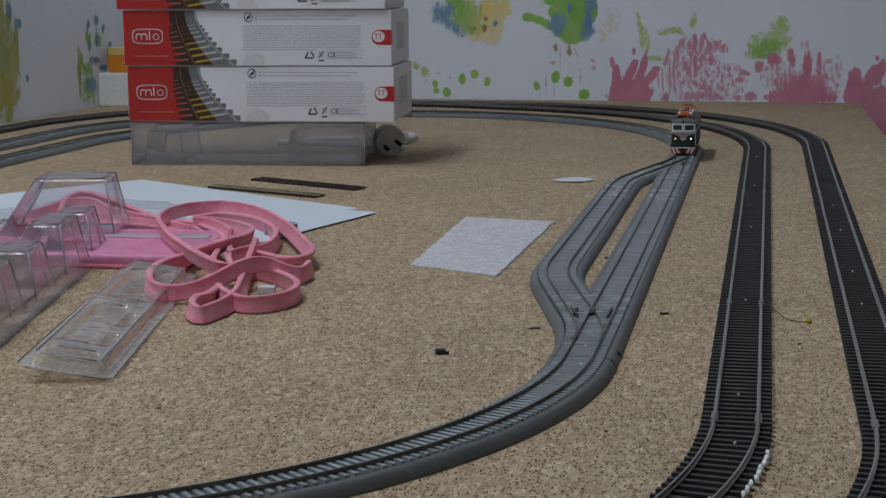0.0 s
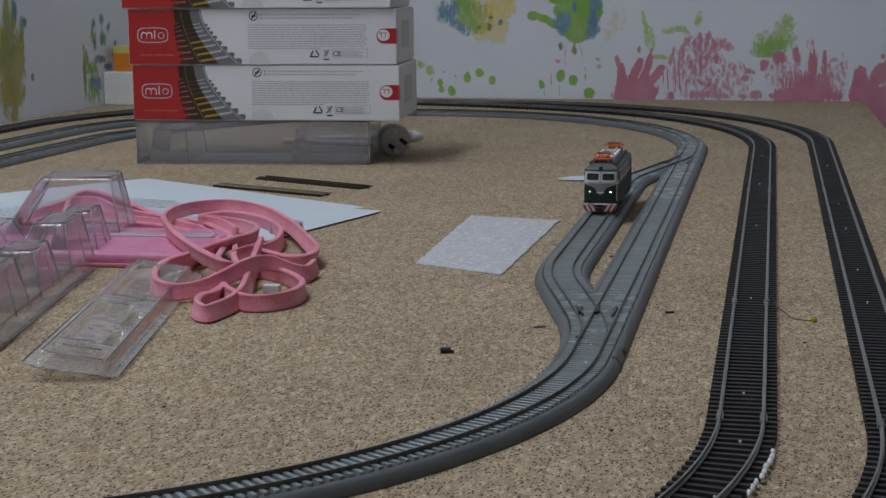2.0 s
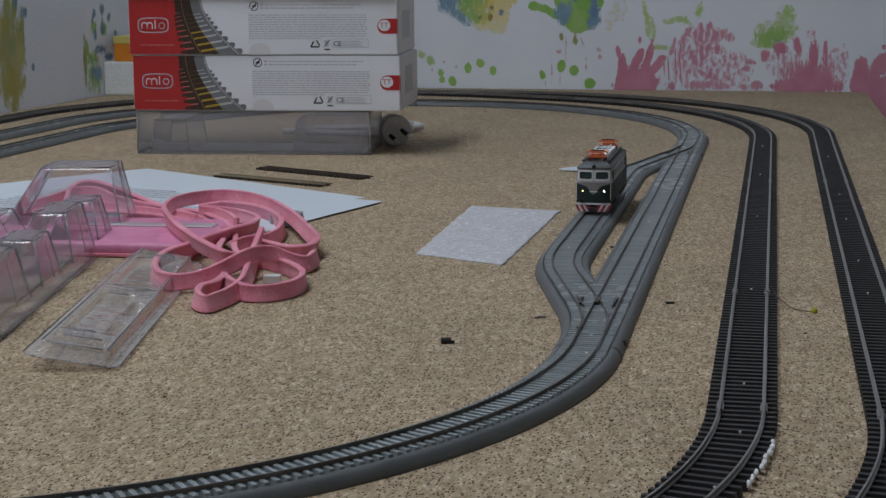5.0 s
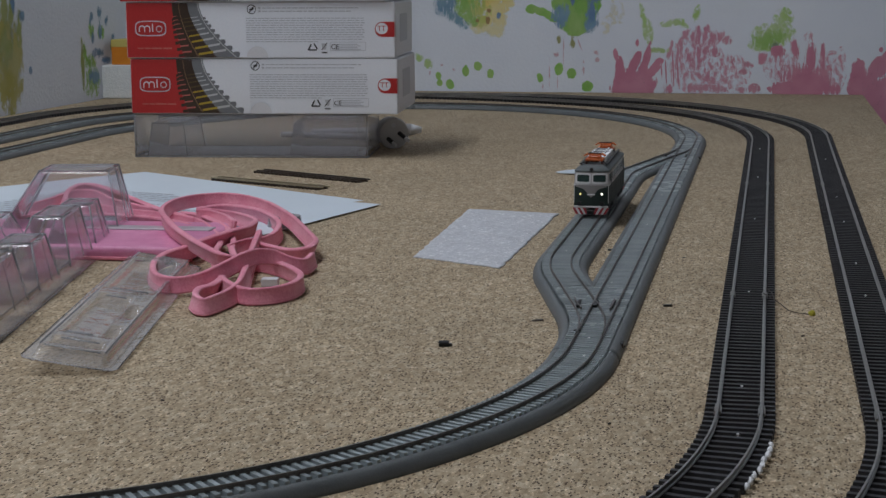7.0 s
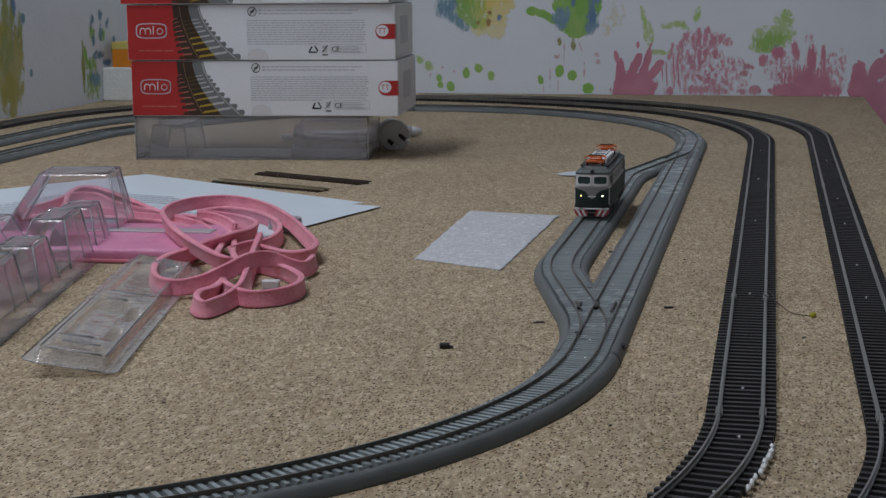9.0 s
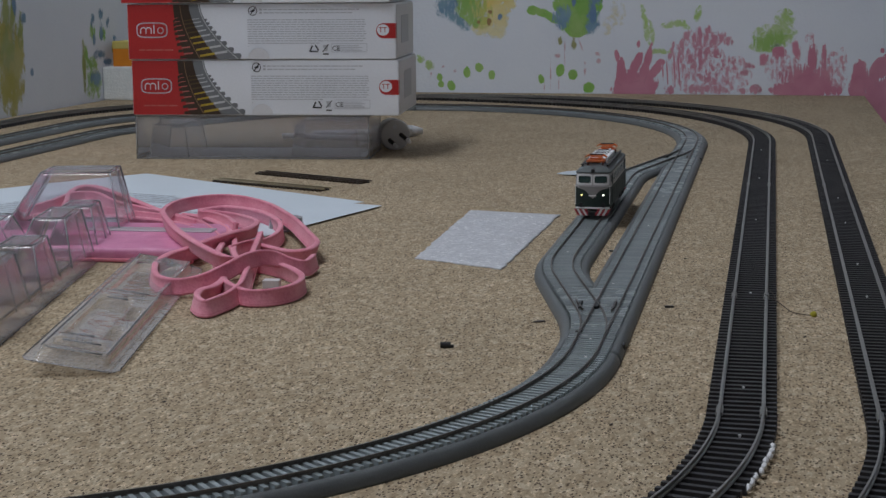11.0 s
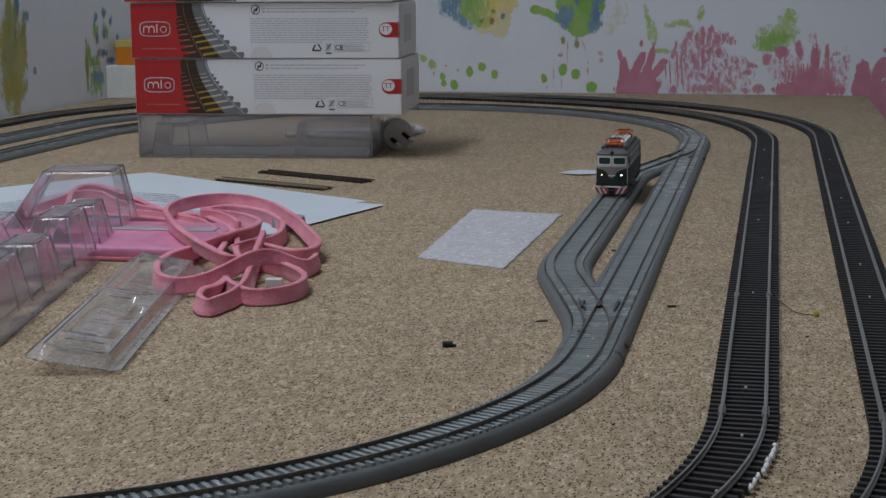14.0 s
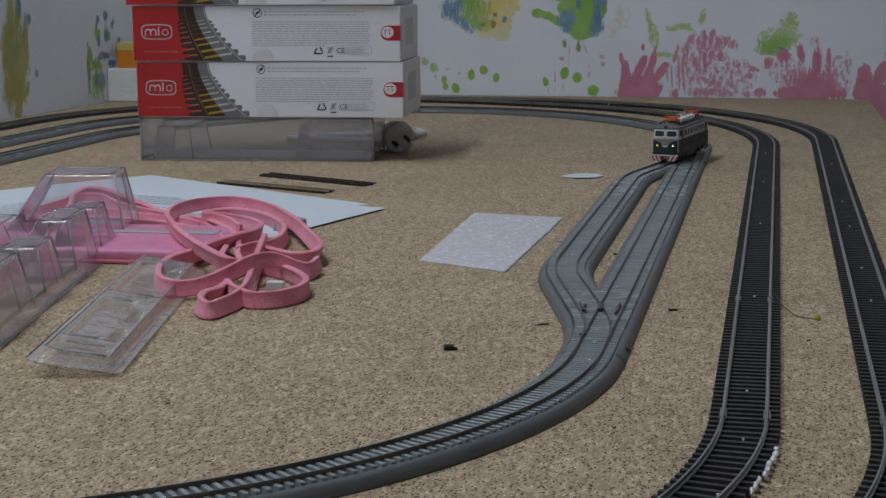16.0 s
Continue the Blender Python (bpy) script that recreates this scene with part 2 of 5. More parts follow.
# ---- the room ----
def room():
    tagged(part("floor", block(-1100, 1900, -1300, 2680, -790, -760), FLOOR), kind="structure")
    tagged(part("ceiling", block(-1100, 1900, -1300, 2680, 1700, 1730), CEILING), kind="structure")
    tagged(part("wall_north", block(-993, 1780, 2562, 2680, -760, 1700), WALL), "white painted wall with finger-paint prints", kind="structure")
    tagged(part("wall_west", block(-1100, -993, -1180, 2680, -760, 1700), WALL), "white painted wall with a yellow paint print", kind="structure")
    # unseen walls that close the room, set close and pale as bounce light
    tagged(part("unseen_wall_east", block(1780, 1900, -1180, 2680, -760, 1700), BOUNCE_PAINT), kind="structure")
    tagged(part("unseen_wall_south", block(-1100, 1900, -1300, -1180, -760, 1700), BOUNCE_PAINT), kind="structure")


def layout_table():
    t = thing("layout_table", "raw chipboard tabletop on timber legs, carrying model railway tracks", "table")
    part("tabletop", block(-990, 139, 60, 2558, -18, 0, 0.8), CHIP, t, "speckled raw chipboard sheet")
    for x in (-960, 60):
        for y in (120, 2470):
            part("leg", block(x, x + 45, y, y + 45, -760, -18, 2), TABLE_WOOD, t)


room()
layout_table()

# ---- the tracks ----
X_SIDING, X_MAIN, X_INNER, X_OUTER = -122.9, -81.4, -8.3, 54.3
GREY_TOP, BLACK_TOP = 8.0, 6.0


def s_bend(x0, y0, x1, y1, angle=15.0, r=310.0):
    """Two opposite arcs with a straight between them, up the y axis from x0 to x1."""
    side = 1 if x1 > x0 else -1
    rise = r * (1 - math.cos(radians(angle)))
    run = r * math.sin(radians(angle))
    n = 14
    out = [Vector((x0 + side * r * (1 - math.cos(radians(angle * i / n))), y0 + r * math.sin(radians(angle * i / n)), 0)) for i in range(n + 1)]
    back = [Vector((x1 - side * r * (1 - math.cos(radians(angle * i / n))), y1 - r * math.sin(radians(angle * i / n)), 0)) for i in range(n, -1, -1)]
    return out + back


NEAR_S = s_bend(X_MAIN, 758, X_SIDING, 1000)
FAR_S = s_bend(X_SIDING, 1410, X_MAIN, 1668)
NEAR_BOW = bow(-393.5, 736.5, 312.1, 312.1, 0, -92, 60)
FAR_BOW = bow(-459.5, 1742, 378.1, 466, 0, 90, 60)
FAR_BOW_WEST = bow(-459.5, 1840, 378.1, 368, 90, 180, 40)


def rail_profile(width, foot, low, top):
    w, f, h = width / 2, foot / 2, top - low
    return [(-f, low), (f, low), (f, low + 0.18 * h), (0.3 * w, low + 0.3 * h), (0.3 * w, low + 0.62 * h), (w, low + 0.72 * h), (w, top - 0.1), (w * 0.7, top),
            (-w * 0.7, top), (-w, top - 0.1), (-w, low + 0.72 * h), (-0.3 * w, low + 0.62 * h), (-0.3 * w, low + 0.3 * h), (-f, low + 0.18 * h)]


RAIL_TT = rail_profile(0.7, 1.1, GREY_TOP - 2.1, GREY_TOP)
RAIL_HO = rail_profile(0.9, 1.7, BLACK_TOP - 2.5, BLACK_TOP)
BED_SIDE = [(16.6, 0), (16.5, 1.0), (16.1, 2.2), (15.5, 3.3), (14.7, 4.3), (13.7, 5.0), (12.6, 5.3), (11.7, 5.3), (11.5, 4.3)]
BED_PROFILE = [(-o, z) for o, z in BED_SIDE] + BED_SIDE[::-1]


def lowered(profile, drop):
    return [(o, max(0.0, z - drop)) for o, z in profile]


def tie_mesh(name, length, width, low, top, material):
    me = bpy.data.meshes.new(name)
    bm = bmesh.new()
    box(bm, -length / 2, length / 2, -width / 2, width / 2, low, top)
    for v in bm.verts:
        if v.co.z > low + 0.01:
            v.co.x *= 0.985
            v.co.y *= 0.8
        v.co *= MM
    bm.to_mesh(me)
    bm.free()
    me.materials.append(material)
    return me


TIE_MESH_HO = tie_mesh("sleeper", 28.4, 3.3, 0.0, 3.5, TIE_BLACK)
TIE_MESH_TT = tie_mesh("sleeper", 22.5, 2.4, 4.2, 6.4, TIE_GREY)


def heading_angle(d):
    return math.degrees(math.atan2(d.y, d.x)) - 90


def sleepers(parent, pts, pitch, mesh, near, span, low, top, width, material, skip=None):
    """Sleepers along a path: single objects on the stretch that the camera sees close by, one joined mesh beyond it."""
    spots = resample(pts, pitch)
    far = bmesh.new()
    count = 0
    for q, d in zip(spots, headings(spots)):
        if skip and skip(q):
            continue
        if near(q) and count < 300:
            ob = new("sleeper", mesh)
            ob.parent = parent
            ob.matrix_basis = place(q.x, q.y, 0, heading_angle(d))
            count += 1
        else:
            right = Vector((d.y, -d.x, 0))
            ring = []
            for z, k in ((low, 1.0), (top, 0.8)):
                for a, b in ((-1, -1), (1, -1), (1, 1), (-1, 1)):
                    ring.append(far.verts.new(q + right * a * span / 2 + d * b * width / 2 * k + Vector((0, 0, z))))
            for f in ((4, 5, 6, 7), (0, 1, 5, 4), (1, 2, 6, 5), (2, 3, 7, 6), (3, 0, 4, 7)):
                far.faces.new([ring[i] for i in f])
    if len(far.verts):
        tagged(part("sleeper_row", far, material, parent), kind="stuff")
    else:
        far.free()


def grey_track(label, pts, near=lambda q: False, drop=0.0, skip=None, slim=1.0):
    t = thing("bedded_track", label, "model track", "grey tracks on moulded ballast")
    fine = resample(pts, 6)
    part("ballast_bed", sweep(bmesh.new(), fine, lowered(BED_PROFILE, drop), taper=lambda k: 1 - (1 - slim) * min(1.0, k / 28)), BED, t, "moulded grey ballast shoulder", smooth=True)
    for side in (-6.35, 6.35):
        part("rail", sweep(bmesh.new(), fine, RAIL_TT, side), RAIL_DARK, t)
    sleepers(t, pts, 4.2, TIE_MESH_TT, near, 22.5, 4.2 - drop, 6.4, 2.4, TIE_GREY, skip)
    return t


def black_track(label, pts, near=lambda q: False, skip=None):
    t = thing("sleeper_track", label, "model track", "black tracks laid on the board")
    fine = resample(pts, 8)
    for side in (-8.65, 8.65):
        part("rail", sweep(bmesh.new(), fine, RAIL_HO, side), RAIL, t, "dull nickel-silver rail")
    # the thin web of plastic that joins the sleepers under each rail
    for side in (-8.65, 8.65):
        part("sleeper_web", sweep(bmesh.new(), fine, [(-1.6, 0.4), (1.6, 0.4), (1.4, 2.2), (-1.4, 2.2)], side), TIE_BLACK, t)
    sleepers(t, pts, 7.0, TIE_MESH_HO, near, 28.4, 0.0, 3.5, 3.3, TIE_BLACK, skip)
    return t


def in_turnout(q):
    return q.x < X_MAIN + 40 and (758 <= q.y <= 890.4 or 1531 <= q.y <= 1672)


grey_track("grey bedded track bending round the near end of the board", NEAR_BOW + bow(-393.5, 736.5, 366, 312.1, -92, -180, 40)[1:], near=lambda q: q.x > -320, slim=0.96)
grey_track("straight grey bedded track beside the siding", line((X_MAIN, 736.5), (X_MAIN, 1742)), near=lambda q: q.y < 1300, skip=in_turnout)
grey_track("grey bedded siding where the locomotive stops", NEAR_S + FAR_S, near=lambda q: q.y < 1300, drop=0.12, skip=in_turnout)
grey_track("grey bedded track round the far end of the board", FAR_BOW + FAR_BOW_WEST[1:] + line((-837.6, 1840), (-837.6, 1300))[1:])
grey_track("grey bedded track running along the painted wall side", ease((-480, 2206), (-300, -20), (-759.5, 1750), (0, -420)) + line((-759.5, 1750), (-759.5, 736.5))[1:], drop=0.12)

OUTER_PATH = [Vector((-460, 161, 0))] + bow(X_OUTER - 483.8, 648, 483.8, 483.8, -85, 0, 60) + bow(-440.3, 1832, 494.6, 600, 0, 90, 60) + bow(-440.3, 1930, 494.6, 502, 90, 180, 50)[1:] + line((-934.9, 1930), (-934.9, 700))[1:]
black_track("outer black sleepered track round the board", OUTER_PATH, near=lambda q: q.x > 0 and 480 < q.y < 1800)
INNER_ARC = bow(-440, 1775, 431.7, 574, 0, 58, 50)
turn_in = (INNER_ARC[-1] - INNER_ARC[-2]).normalized() * 330
INNER_PATH = bow(X_INNER - 421.9, 645, 421.9, 421.9, -80, 0, 50) + INNER_ARC + ease(INNER_ARC[-1], turn_in, (-600, 2404), (-330, -40))[1:]
black_track("inner black sleepered track joining the outer one", INNER_PATH, near=lambda q: q.x > -120 and 480 < q.y < 1750)


# ---- turnouts and track details ----
def turnout(label, pts_div, y0, y1, near):
    """Long shared sleepers, point blades, check rails and the throw bar where the siding leaves the main line."""
    t = thing("turnout", label, "turnout", "turnouts of the siding")
    ys = [y0 + 4.2 * i for i in range(int((y1 - y0) / 4.2) + 1)]
    dx = [q.x for q in pts_div]
    dy = [q.y for q in pts_div]
    for y in ys:
        xd = float(np.interp(y, dy, dx))
        part("sleeper", block(xd - 11.2, X_MAIN + 11.2, y - 1.0, y + 1.0, 4.3, 6.41), TIE_GREY, t)
    # the deck between the two lines
    deck = bmesh.new()
    low = [(float(np.interp(y, dy, dx)) - 11, y) for y in ys]
    rows = [[deck.verts.new((a, y, z)) for z in (0.2, 4.35)] + [deck.verts.new((X_MAIN + 11, y, z)) for z in (4.35, 0.2)] for a, y in low]
    for a, b in zip(rows, rows[1:]):
        for i in range(4):
            deck.faces.new((a[i], a[(i + 1) % 4], b[(i + 1) % 4], b[i]))
    deck.faces.new(rows[0]), deck.faces.new(rows[-1])
    part("ballast_deck", deck, BED, t)
    toe, heel = (y0 + 12, y1) if near else (y1 - 12, y0)
    sgn = 1 if near else -1
    # check rails beside the outer rails, wing rails at the crossing
    frog = 838 if near else 1584
    for x, run in ((X_MAIN + 6.35 - 1.9, 0), (float(np.interp(frog, dy, dx)) - 6.35 + 1.9, 1)):
        bm = bmesh.new()
        path = []
        for k in range(9):
            y = frog + sgn * (-13 + 3.25 * k)
            base = X_MAIN + 6.35 - 2.2 if run == 0 else float(np.interp(y, dy, dx)) - 6.35 + 2.2
            flare = 0.5 * (abs(k - 4) / 4) ** 4
            path.append(Vector((base + (-flare if run == 0 else flare), y, 0)))
        if not near:
            path.reverse()
        part("check_rail", sweep(bm, path, RAIL_TT), RAIL_DARK, t)
    part("throw_bar", block(X_MAIN - 9, X_MAIN - 5.5, toe - 1.3, toe + 1.3, 5.9, 6.7, 0.2), BLACK, t)
    wedge = block(X_MAIN + 3.0, X_MAIN + 4.6, frog + sgn * 2 - 9, frog + sgn * 2 + 9, 5.9, 7.6, 0.3)
    part("guard_block", wedge, BLACK, t)
    xs = float(np.interp(frog, dy, dx))
    part("guard_block", block(xs - 4.4, xs - 2.9, frog - 9, frog + 9, 5.9, 7.6, 0.3), BLACK, t)
    part("frog_block", block((xs + X_MAIN) / 2 - 1.3, (xs + X_MAIN) / 2 + 1.3, frog - 5, frog + 7, 5.9, 7.8, 0.3), BLACK, t)
    return t


turnout("grey turnout where the siding leaves the main line", NEAR_S, 763, 889.5, True)
turnout("far grey turnout where the siding rejoins the curve", FAR_S, 1535, 1667, False)


def socket(x, y):
    """The small dark cable socket in the shoulder of the ballast bed."""
    s = thing("cable_socket", "small black cable socket in the ballast shoulder", "socket", at=place(x, y))
    part("shell", block(-1.2, 1.6, -3.2, 3.2, 0, 4.2, 0.4), BLACK, s)
    part("pin", rod(bmesh.new(), (1.2, 0, 2.2), (2.4, 0, 2.2), 0.6, sides=8), RAIL_DARK, s)


socket(-66.5, 762)
socket(-95.5, 1060)
socket(-66.5, 1600)


def track_nail(x, y, z):
    n = thing("track_nail", "tiny bright steel nail head in a sleeper", "nail", "nails in the tracks", at=place(x, y, z))
    bm = rod(bmesh.new(), (0, 0, -2.5), (0, 0, 0.25), 0.35, sides=8)
    rod(bm, (0, 0, 0.2), (0, 0, 0.7), 0.68, 0.5, 10)
    part("head", bm, NAIL, n)


NAIL = plain("bright_steel", (0.85, 0.85, 0.86), (0.95, 0.95, 0.95), 0.3, 0.3)
for x, y in ((X_INNER, 612), (X_INNER, 688), (X_INNER - 7, 541), (X_INNER, 905), (X_INNER, 1188), (X_INNER, 1445), (X_OUTER, 690), (X_OUTER, 905), (X_OUTER, 1010), (X_OUTER, 1185), (X_OUTER, 1320), (X_OUTER, 1600), (X_INNER, 1690)):
    track_nail(x, y, 3.3)
for x, y in ((X_MAIN, 760), (X_MAIN + 2, 722), (X_MAIN - 3, 905), (X_MAIN, 1130), (X_MAIN, 1290), (X_SIDING, 1010), (X_SIDING, 1240)):
    track_nail(x, y, 5.8)


def rail_joiner(x, y):
    j = thing("rail_joiner", "thin metal joiner under the rail ends", "rail joiner", "rail joiners", at=place(x, y))
    bm = block(-1.35, -0.6, -6, 6, 3.4, 4.9, 0.2)
    box(bm, 0.6, 1.35, -6, 6, 3.4, 4.9, 0.2)
    box(bm, -1.5, 1.5, -6, 6, 3.4, 3.8)
    part("clip", bm, RAIL, j)


for x in (X_INNER, X_OUTER):
    for y in ((646, 893, 1395) if x == X_INNER else (646, 1400)):
        for side in (-8.65, 8.65):
            rail_joiner(x + side, y)


# ---- packaging ----
CARD = plain("white_carton", (0.80, 0.825, 0.87), (0.86, 0.885, 0.93), 0.42, fine=500, coarse=20, relief=0.08)
CARD_GREY = plain("grey_carton_end", (0.70, 0.70, 0.72), (0.78, 0.78, 0.80), 0.4, fine=500, coarse=20, relief=0.08)
PRINT_RED = plain("red_carton_print", (0.44, 0.018, 0.02), (0.51, 0.03, 0.028), 0.4, fine=500, coarse=20, relief=0.05)
PRINT_BROWN = plain("brown_track_print", (0.035, 0.02, 0.012), (0.06, 0.035, 0.02), 0.42, relief=0.05)
PRINT_GREY = plain("grey_track_print", (0.16, 0.17, 0.18), (0.21, 0.22, 0.235), 0.42, relief=0.05)
PRINT_YELLOW = plain("yellow_print", (0.42, 0.29, 0.02), (0.5, 0.36, 0.04), 0.42, relief=0.05)
PRINT_SALMON = plain("salmon_print", (0.46, 0.12, 0.10), (0.52, 0.16, 0.13), 0.42, relief=0.05)
PRINT_TAN = plain("tan_print", (0.2, 0.12, 0.06), (0.25, 0.16, 0.08), 0.42, relief=0.05)
PRINT_OLIVE = plain("dark_golden_print", (0.085, 0.06, 0.02), (0.12, 0.085, 0.03), 0.42, relief=0.05)
PRINT_PALE = plain("pale_print", (0.5, 0.51, 0.52), (0.6, 0.61, 0.62), 0.42, relief=0.05)
PRINT_TEXT = plain("grey_small_print", (0.48, 0.49, 0.52), (0.58, 0.59, 0.62), 0.45, relief=0.0)
PRINT_BLACK = plain("black_print", (0.03, 0.03, 0.035), (0.06, 0.06, 0.065), 0.42, relief=0.0)
CLEAR = clear_material("clear_blister_plastic", (0.965, 0.955, 0.975), 0.13, 0.16)
CLEAR_MILK = clear_material("milky_blister_plastic", (0.965, 0.97, 0.99), 0.27, 0.09)
# hazy pale plastic that paints bright lines along the film's edges
EDGE_GLINT = clear_material("plastic_edge_glint", (0.94, 0.94, 0.96), 0.34, 0.10)
CLEAR_THICK = clear_material("hazy_blister_plastic", (0.925, 0.93, 0.965), 0.20, 0.14)


def sheet(points, y, thick=0.12):
    """A flat printed shape on the carton's front, from its outline of (x, z)."""
    bm = bmesh.new()
    a = [bm.verts.new((x, y, z)) for x, z in points]
    b = [bm.verts.new((x, y + thick, z)) for x, z in points]
    n = len(points)
    bm.faces.new(a), bm.faces.new(b[::-1])
    for i in range(n):
        bm.faces.new((a[i], b[i], b[(i + 1) % n], a[(i + 1) % n]))
    return bm


def oval(cx, cz, rx, rz, power=2.0, n=28):
    out = []
    for i in range(n):
        a = 2 * math.pi * i / n
        c, s = math.cos(a), math.sin(a)
        out.append((cx + rx * math.copysign(abs(c) ** (2 / power), c), cz + rz * math.copysign(abs(s) ** (2 / power), s)))
    return out


def ring(outer, inner, y, thick=0.12):
    bm = bmesh.new()
    o = [bm.verts.new((x, y, z)) for x, z in outer]
    i_ = [bm.verts.new((x, y, z)) for x, z in inner]
    n = len(outer)
    for i in range(n):
        bm.faces.new((o[i], o[(i + 1) % n], i_[(i + 1) % n], i_[i]))
    bmesh.ops.solidify(bm, geom=list(bm.faces), thickness=thick)
    return bm


def lettering(text, size, x, y, z):
    """Built-in letters as a bmesh standing on the carton's front."""
    data = bpy.data.curves.new("letters", "FONT")
    data.body, data.size, data.align_x, data.extrude = text, size, "CENTER", 0.05
    ob = bpy.data.objects.new("letters", data)
    scene.collection.objects.link(ob)
    me = bpy.data.meshes.new_from_object(ob.evaluated_get(bpy.context.evaluated_depsgraph_get()))
    bm = bmesh.new()
    bm.from_mesh(me)
    bpy.data.objects.remove(ob)
    bpy.data.meshes.remove(me)
    bm.transform(Matrix.Translation((x, y, z)) @ Matrix.Rotation(radians(90), 4, "X"))
    return bm


BOX_W, BOX_D, BOX_H = 262.0, 105.0, 52.0


def carton(at, label):
    at = at @ Matrix.Diagonal((1.024, 1.4, 1.063, 1))
    b = thing("carton", label, "box", "stack of product cartons", at=at)
    body = block(0, BOX_W, 0, BOX_D, 0.3, BOX_H - 0.3, 1.0, 2)
    part("sleeve", body, CARD, b, "white printed carton sleeve")
    f = -0.18
    # red field, brown track and grey track, each with its curved edge
    curve = lambda z, x_low, x_top: x_low + (x_top - x_low) * (1 - max(0.0, 1 - z / 51.2) ** 1.7)
    zs = [0.8 + 50.4 * i / 16 for i in range(17)]
    red = part("red_panel", sheet([(0.6, 51.2), (0.6, 0.8)] + [(curve(z, 57.0, 45.6), z) for z in zs], f), PRINT_RED, b, "red printed panel")
    part("side_red", block(-0.25, 0.3, 1.2, BOX_D - 1.2, 1, 51, 0), PRINT_RED, b)
    brown = part("track_picture", sheet([(curve(z, 57.0, 45.6), z) for z in zs] + [(curve(z, 89.5, 61.0), z) for z in zs[::-1]], f), PRINT_BROWN, b, "brown printed track picture")
    grey = part("grey_track_picture", sheet([(curve(z, 89.5, 61.0), z) for z in zs] + [(curve(z, 112.0, 72.0), z) for z in zs[::-1]], f), PRINT_GREY, b, "grey printed track picture")
    for k, z in enumerate((2.6, 8.3, 14.2, 19.4, 24.2, 28.6, 32.4, 35.8)):
        w = 2.1 - 0.2 * k
        # the salmon gaps between the sleepers at the red side
        x = curve(z + 2, 57.0, 45.6)
        part("printed_gap", sheet([(x - 0.5, z + 2.2), (x + 8.5 - 0.7 * k, z + 3.0), (x + 8.5 - 0.7 * k, z + 3.0 + 0.7 * w), (x - 0.5, z + 2.2 + 0.7 * w)], f - 0.05), PRINT_SALMON, brown)
        part("printed_sleeper", sheet([(x - 4.2 + 0.4 * k, z - 1.6), (x + 0.6, z - 1.2), (x + 0.6, z + 1.6), (x - 4.2 + 0.4 * k, z + 1.2)], f - 0.05), PRINT_BROWN, brown)
        # a tie: golden over the brown picture, pale over the grey one
        xa, xb, xc = curve(z, 72.5, 53.0), curve(z + 2, 89.5, 61.0), curve(z + 3, 106.0, 69.0) - 1.5
        rise = 4.2 - 0.3 * k
        zb = z + rise * (xb - xa) / (xc - xa)
        part("printed_tie", sheet([(xa, z), (xb, zb), (xb, zb + w), (xa, z + w)], f - 0.07), PRINT_YELLOW if k < 4 else PRINT_OLIVE, brown)
        part("printed_tie", sheet([(xb, zb), (xc, z + rise), (xc, z + rise + w), (xb, zb + w)], f - 0.07), PRINT_PALE, grey)
        x = curve(z + 1, 112.0, 72.0)
        part("printed_tie_end", sheet(oval(x + 0.8, z + 1.2, 3.4 - 0.3 * k, 2.5 - 0.2 * k, 3, 10), f - 0.05), PRINT_GREY, grey)
    part("printed_rail", sheet([(curve(z, 71.0, 52.0), z) for z in zs] + [(curve(z, 72.0, 52.6), z) for z in zs[::-1]], f - 0.1), PRINT_TAN, brown)
    part("printed_rail", sheet([(curve(z, 108.6, 70.4), z) for z in zs] + [(curve(z, 109.8, 71.2), z) for z in zs[::-1]], f - 0.1), PRINT_PALE, grey)
    # trade mark as a plain rounded outline with arches, a bar and a loop
    logo = part("emblem", ring(oval(24.2, 27.6, 15.4, 7.2, 4), oval(24.2, 27.6, 14.2, 6.1, 4), f - 0.06), CARD, red, "white rounded emblem")
    for cx in (15.6, 20.8):
        arch = [(cx + 3.1 * math.cos(math.pi * i / 10), 27.8 + 2.7 * math.sin(math.pi * i / 10)) for i in range(11)]
        inner = [(cx + 2.1 * math.cos(math.pi * i / 10), 27.6 + 1.8 * math.sin(math.pi * i / 10)) for i in range(11)]
        part("arch", sheet([(cx + 3.1, 24.2)] + arch + [(cx - 3.1, 24.2), (cx - 2.1, 24.2)] + inner[::-1] + [(cx + 2.1, 24.2)], f - 0.06), CARD, logo)
    part("stroke", sheet([(25.6, 24.2), (26.7, 24.2), (26.7, 32.2), (25.6, 32.2)], f - 0.06), CARD, logo)
    part("loop", ring(oval(32.6, 27.2, 3.3, 3.2), oval(32.6, 27.2, 2.3, 2.2), f - 0.08), CARD, logo)
    for x, w in ((11.0, 6.0), (18.0, 5.5), (24.5, 10.5), (36.0, 8.5)):
        part("small_line", sheet([(x, 8.6), (x + w, 8.6), (x + w, 9.9), (x, 9.9)], f - 0.06), PRINT_SALMON, red)
    # printed paragraphs as rows of word bars
    rng = random.Random(5)
    text = part("text_block", sheet([(118, 12), (118, 12.3), (119, 12.3), (119, 12)], f), PRINT_TEXT, b, "rows of small grey print")
    bm = bmesh.new()
    for row in range(11):
        z = 36.4 - 2.15 * row
        x, end = 118, 234 - (rng.random() * 3 if row < 10 else 45)
        while x < end - 2:
            w = min(1.5 + 4.5 * rng.random(), end - x)
            box(bm, x, x + w, f, f + 0.12, z, z + 0.75)
            x += w + 0.9
